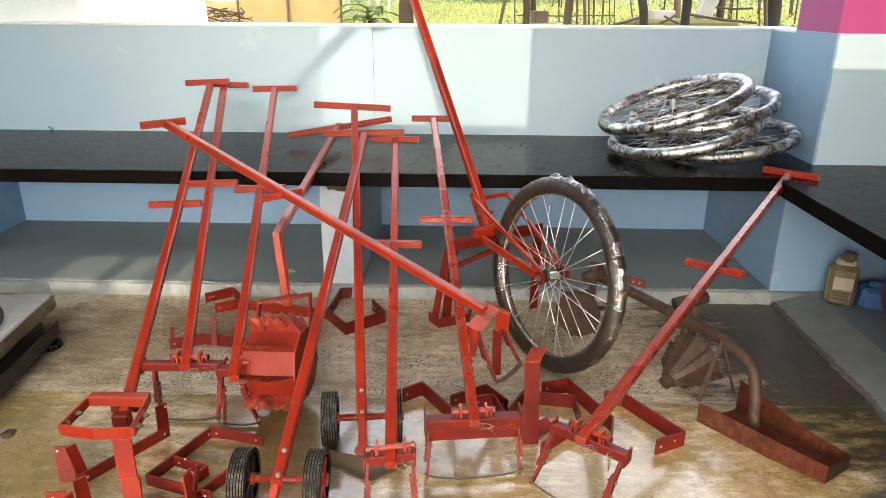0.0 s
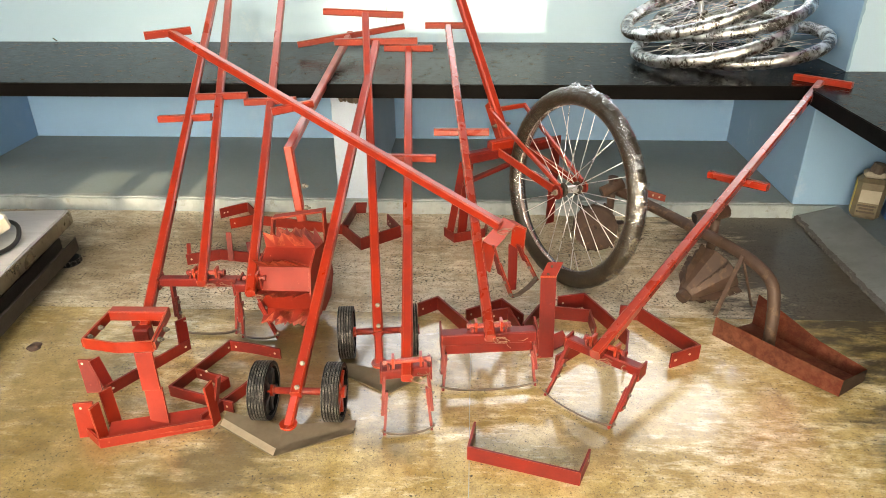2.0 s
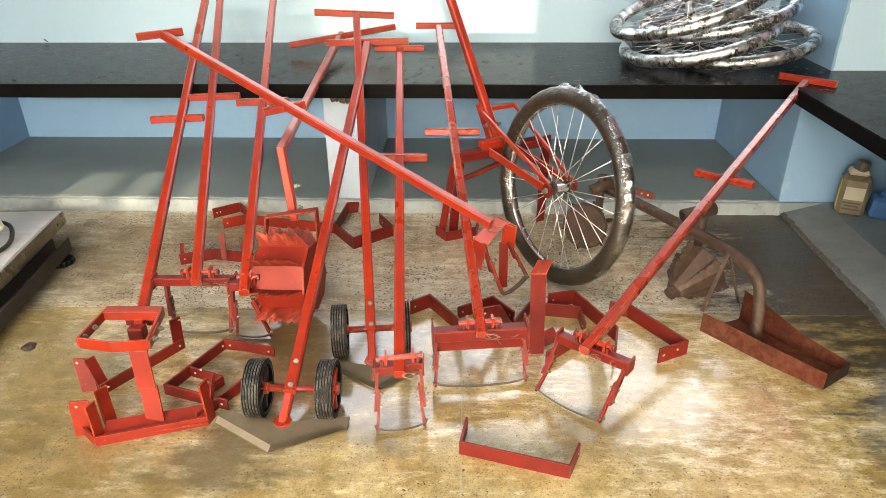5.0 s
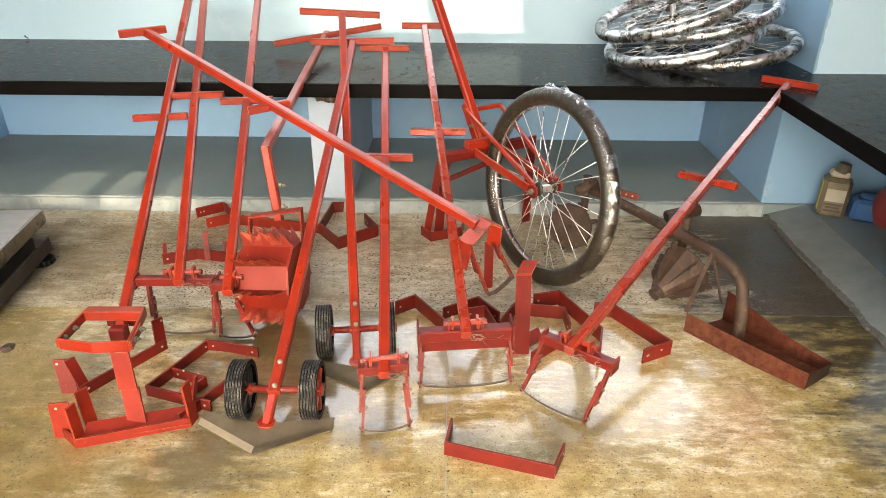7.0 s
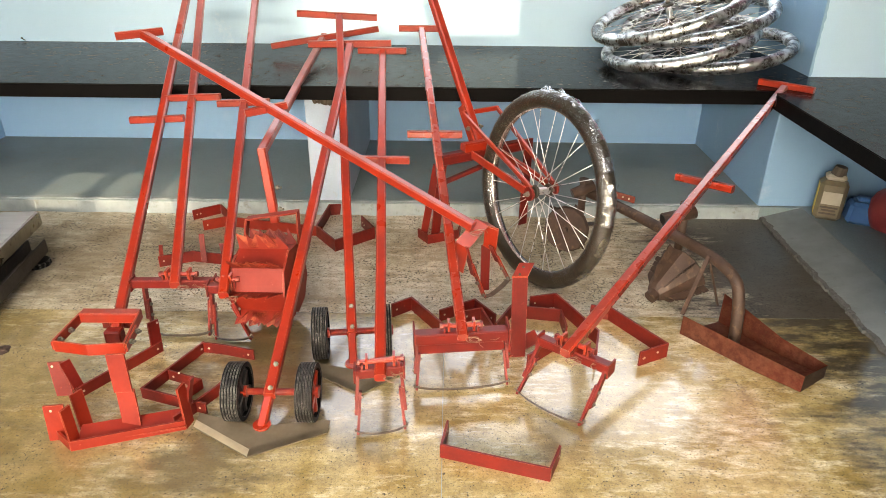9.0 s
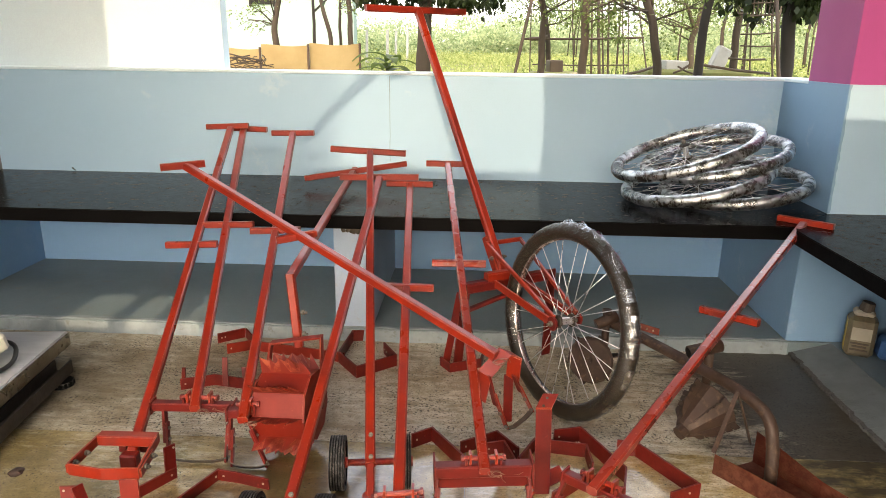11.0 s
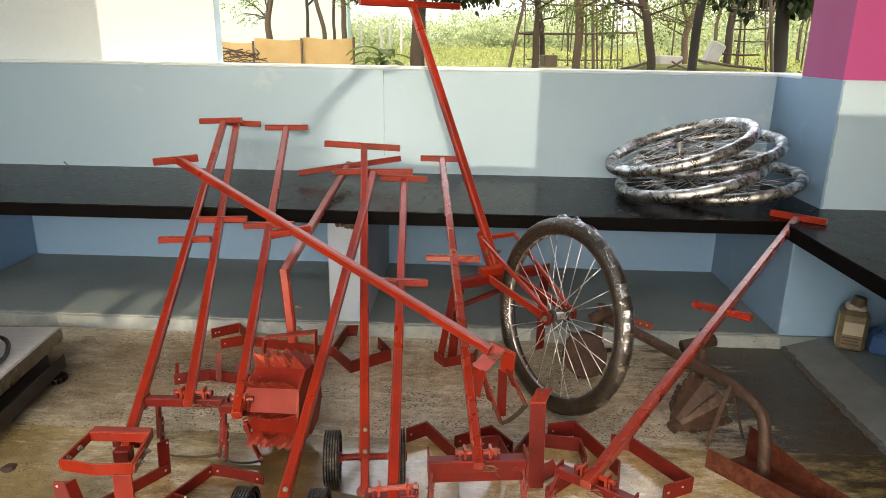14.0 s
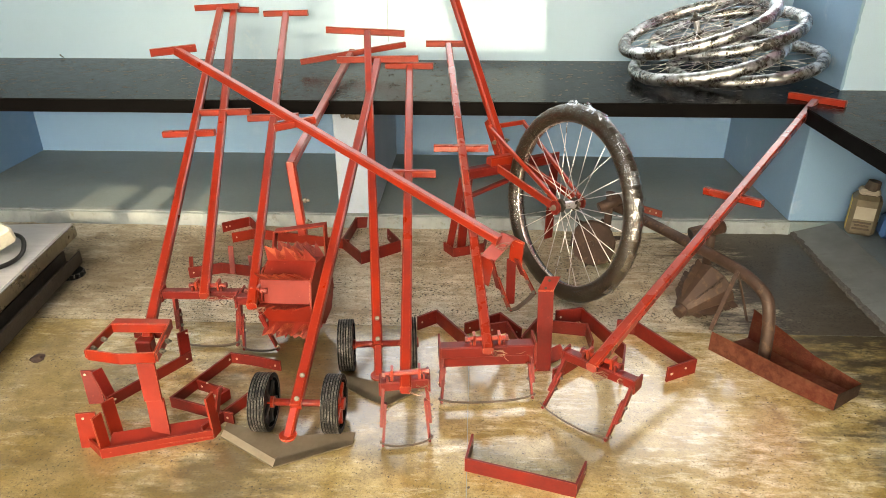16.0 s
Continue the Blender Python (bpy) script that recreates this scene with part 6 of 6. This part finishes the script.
path = [(0.918, 1.785, 0.010), (0.918, 1.80, 0.13), (0.914, 1.83, 0.208), (0.900, 1.865, 0.232), (0.869, 1.925, 0.250), (0.832, 2.02, 0.249), (0.789, 2.10, 0.247), (0.687, 2.28, 0.248), (0.584, 2.44, 0.251), (0.556, 2.47, 0.252)]
part("pipe", pipe(bmesh.new(), rounded(path, 3, 0.4), 0.019, 14), RUST, cw, "", True)
for q in ((0.772, 1.870, 0.075), (0.908, 1.930, 0.076)):
    part("strut", square_bar(bmesh.new(), (0.845, 1.93, 0.258), q, 0.014, 0.006), RUST, cw)
# front set: the cone's nose towards the viewer; rear set: its wide end
for tube_a, tube_b, p0, c, ax in (((0.733, 2.085, 0.315), (0.845, 2.115, 0.330), (0.812, 2.112, 0.322), (0.783, 2.052, 0.098), (-0.72, -0.50, -0.32)),
                                  ((0.492, 2.440, 0.256), (0.572, 2.460, 0.288), (0.532, 2.450, 0.272), (0.512, 2.490, 0.096), (0.50, 0.84, -0.20))):
    tube_a, tube_b, p0, c, ax = Vector(tube_a), Vector(tube_b), Vector(p0), Vector(c), Vector(ax).normalized()
    part("clamp_tube", pipe(bmesh.new(), [tube_a, tube_b], 0.022, 14), RUST, cw, "", True)
    part("clamp_bore", pipe(bmesh.new(), [tube_a - (tube_b - tube_a).normalized() * 0.002, tube_a], 0.017, 14), BLACK_PLASTIC, cw)
    part("post", pipe(bmesh.new(), [p0 + Z * 0.03, (p0.x, p0.y, c.z + 0.05)], 0.015, 12), RUST, cw, "", True)
    part("set_screw", pipe(bmesh.new(), [p0 + Z * 0.03, p0 + Z * 0.045], 0.020, 6), RUST, cw)
    part("rotor_axle", pipe(bmesh.new(), [c - ax * 0.088, c + ax * 0.09], 0.011, 8), RUST, cw)
    u = ax.orthogonal().normalized()
    v = ax.cross(u)
    bm = bmesh.new()
    seg, loops = 12, []
    for s, r in ((0.082, 0.028), (0.072, 0.036), (-0.064, 0.094), (-0.072, 0.086)):
        loops.append([bm.verts.new(c + ax * s + r * (math.cos(2 * math.pi * k / seg) * u + math.sin(2 * math.pi * k / seg) * v)) for k in range(seg)])
    rings(bm, loops)
    rotor = part("cone_rotor", bm, RUST, cw, "rusty earth-stained cone rotor")
    part("hub", pipe(bmesh.new(), [c + ax * 0.07, c + ax * 0.105], 0.022, 12), RUST, rotor)
    for k in range(6):
        a = 2 * math.pi * (k + 0.4) / 6
        d = math.cos(a) * u + math.sin(a) * v
        long = k % 2 == 0
        bm = bmesh.new()
        pts = [c + ax * 0.066 + d * 0.034, c + ax * 0.055 + d * (0.058 if long else 0.046)]
        teeth = 4
        for i in range(teeth):
            s0 = 0.035 - 0.095 * i / teeth
            rr = 0.070 + 0.038 * i / teeth + (0.012 if long else 0.0)
            pts += [c + ax * s0 + d * rr, c + ax * (s0 - 0.018) + d * (rr + 0.006), c + ax * (s0 - 0.022) + d * (rr - 0.012)]
        pts += [c - ax * 0.064 + d * 0.082]
        w = ax.cross(d) * 0.0022
        f0, f1 = [bm.verts.new(p - w) for p in pts], [bm.verts.new(p + w) for p in pts]
        bm.faces.new(f0), bm.faces.new(f1[::-1])
        for i in range(len(pts)):
            j = (i + 1) % len(pts)
            bm.faces.new((f0[i], f0[j], f1[j], f1[i]))
        part("blade", bm, RUST, rotor)
sb = [Vector((0.626, 2.400, 0.266)), Vector((0.711, 2.360, 0.255))]
bar = part("adjuster_bar", strap(bmesh.new(), sb, 0.026, 0.005), RUST_RED, cw)
for k in (0.25, 0.5, 0.75):
    hole(bar, sb[0].lerp(sb[1], k) + Vector((0.0, -0.004, 0.013)), (0.3, -1, 0), 0.005)

# ---------------------------------------------------------------- platform scale
sc = thing("platform_scale", "platform weighing scale with steel deck on a grimy iron frame", "scale", (-1.8, 2.1, 0))
ca, cb = Vector((-1.600, 2.415, 0.170)), Vector((-1.535, 1.828, 0.170))
ed = (cb - ca).normalized()
sd = Vector((-0.994, -0.10, 0))
bm = bmesh.new()
far_end = ca + ed * 0.95
cor = [ca, far_end, far_end + sd * 0.62, ca + sd * 0.62]
up = [bm.verts.new(p) for p in cor]
dn = [bm.verts.new(p - Z * 0.042) for p in cor]
bm.faces.new(up), bm.faces.new(dn[::-1])
for i in range(4):
    j = (i + 1) % 4
    bm.faces.new((dn[i], dn[j], up[j], up[i]))
bmesh.ops.bevel(bm, geom=list(bm.edges), offset=0.004, segments=2, affect="EDGES")
part("deck", bm, SHEET, sc, "scuffed stainless steel deck")
part("deck_skirt", strap(bmesh.new(), [ca - sd * 0.003 - Z * 0.056, far_end - sd * 0.003 - Z * 0.056], 0.050, 0.005), SKIRT_STEEL, sc, "grimy polished steel skirt, tinted brown for the reflected floor")
for off in (0.0, 0.46):
    a = Vector((-1.548, 2.330, 0.062)) + sd * off
    b = a + ed * 0.92
    side = sd * 0.062
    part("beam_web", strap(bmesh.new(), [a - Z * 0.026, b - Z * 0.026], 0.052, 0.005), IRON, sc)
    part("beam_web", strap(bmesh.new(), [a + side - Z * 0.026, b + side - Z * 0.026], 0.052, 0.005), IRON, sc)
    part("beam_floor", strap(bmesh.new(), [a - Z * 0.022, b - Z * 0.022], 0.062, 0.005, sd), IRON, sc)
    for k in (0.05, 0.87):
        c = a.lerp(b, k) + side * 0.4
        f = part("foot", pipe(bmesh.new(), [(c.x, c.y, 0.0), (c.x, c.y, 0.022)], 0.042, 22), RUBBER, sc, "black ribbed rubber foot")
        part("foot_stem", pipe(bmesh.new(), [(c.x, c.y, 0.02), (c.x, c.y, 0.045)], 0.010, 10), IRON, sc)
        for q in range(14):
            aa = 2 * math.pi * q / 14
            part("rib", square_bar(bmesh.new(), (c.x + 0.043 * math.cos(aa), c.y + 0.043 * math.sin(aa), 0.002), (c.x + 0.043 * math.cos(aa), c.y + 0.043 * math.sin(aa), 0.020), 0.006), RUBBER, f)
for k in (0.2, 0.75):
    c = ca.lerp(far_end, k) + sd * 0.1
    part("deck_rest", box(bmesh.new(), c.x - 0.03, c.x + 0.03, c.y - 0.05, c.y + 0.05, 0.06, 0.130), IRON, sc)
    part("deck_rest", box(bmesh.new(), c.x - 0.49, c.x - 0.43, c.y - 0.1, c.y, 0.06, 0.130), IRON, sc)

ind = thing("scale_indicator", "cream weighing indicator with green panel lying on the deck", "indicator", (-1.73, 2.10, 0.17))
bm = bmesh.new()
box(bm, -0.10, 0.10, -0.075, 0.075, 0.0, 0.07, 0.012)
mi = pose(-1.765, 2.135, 0.205, 14, 6, -28)
bmesh.ops.transform(bm, verts=bm.verts, matrix=mi)
part("case", bm, CREAM, ind)
bm = bmesh.new()
box(bm, -0.085, 0.045, -0.045, 0.040, 0.0705, 0.073, 0.001)
bmesh.ops.transform(bm, verts=bm.verts, matrix=mi)
part("keypad", bm, GREEN_PANEL, ind, "green keypad panel")
part("neck", pipe(bmesh.new(), [(-1.765, 2.12, 0.17), (-1.765, 2.12, 0.215)], 0.026, 16), CREAM, ind)
part("cable", pipe(bmesh.new(), rounded([(-1.765, 2.19, 0.225), (-1.66, 2.21, 0.21), (-1.595, 2.08, 0.179), (-1.67, 1.955, 0.177), (-1.80, 1.915, 0.177), (-1.93, 1.96, 0.177)], 6, 0.45), 0.008, 8), BLACK_PLASTIC, ind, "black rubber cable", True)

# ---------------------------------------------------------------- tins under the side bench
CX, CY = 1.640, 2.690
can = thing("tin_can", "grubby cream and yellow tin can with a torn top", "can", (CX, CY, LEDGE_Z))
turn = Matrix.Translation((CX, CY, LEDGE_Z)) @ Matrix.Rotation(radians(-24), 4, "Z")


def in_can(bm):
    bmesh.ops.transform(bm, verts=bm.verts, matrix=turn)
    return bm


part("body", in_can(box(bmesh.new(), -0.054, 0.054, -0.045, 0.045, 0.0, 0.175, 0.016)), CAN_TIN, can)
part("side_print", in_can(box(bmesh.new(), -0.0555, -0.050, -0.026, 0.026, 0.02, 0.155)), CAN_YELLOW, can, "yellow printed side")
part("label_band", in_can(box(bmesh.new(), -0.036, 0.037, -0.0462, -0.044, 0.075, 0.130)), PAPER, can, "pale worn label")
for z, w in ((0.030, 0.034), (0.045, 0.028), (0.058, 0.036)):
    part("print_bar", in_can(box(bmesh.new(), -w, w * 0.9, -0.0466, -0.0445, z, z + 0.007)), INK, can)
part("top_rim", in_can(box(bmesh.new(), -0.040, 0.040, -0.032, 0.032, 0.175, 0.200, 0.010)), PAPER, can, "torn pale rim")
part("cap", in_can(pipe(bmesh.new(), [(0.005, 0, 0.195), (0.010, 0, 0.232)], 0.030, 14, taper=0.8)), INK, can, "dark rag stuffed in the opening")
jug = thing("plastic_can", "blue plastic can on the ledge", "can", (1.72, 2.62, LEDGE_Z))
bm = bmesh.new()
box(bm, -0.055, 0.055, -0.045, 0.045, 0.0, 0.095, 0.014)
box(bm, -0.03, 0.04, -0.02, 0.02, 0.095, 0.115, 0.006)
bmesh.ops.transform(bm, verts=bm.verts, matrix=pose(1.752, 2.645, LEDGE_Z, 0, 4, -18))
part("body", bm, BLUE_PLASTIC, jug)
bag = thing("red_bundle", "faded red plastic bundle in the dark corner", "bundle", (1.82, 2.55, LEDGE_Z))
bm = bmesh.new()
bmesh.ops.create_icosphere(bm, subdivisions=3, radius=0.085)
for vtx in bm.verts:
    vtx.co *= 1 + 0.25 * noise.noise(vtx.co * 14)
    vtx.co.z = max(vtx.co.z * 1.3, -0.085)
bmesh.ops.translate(bm, verts=bm.verts, vec=(1.835, 2.56, LEDGE_Z + 0.085))
part("body", bm, RED_PLASTIC, bag, "", True)
# bent nail and chipped plaster at the foot of the wall, small scuffs on the bench
nail = thing("nail", "small bent nail at the foot of the wall", "nail", (-2.245, 3.66, 0.60))
part("shank", pipe(bmesh.new(), [(-2.25, 3.672, 0.602), (-2.245, 3.655, 0.604), (-2.225, 3.652, 0.592)], 0.003, 6), IRON, nail)
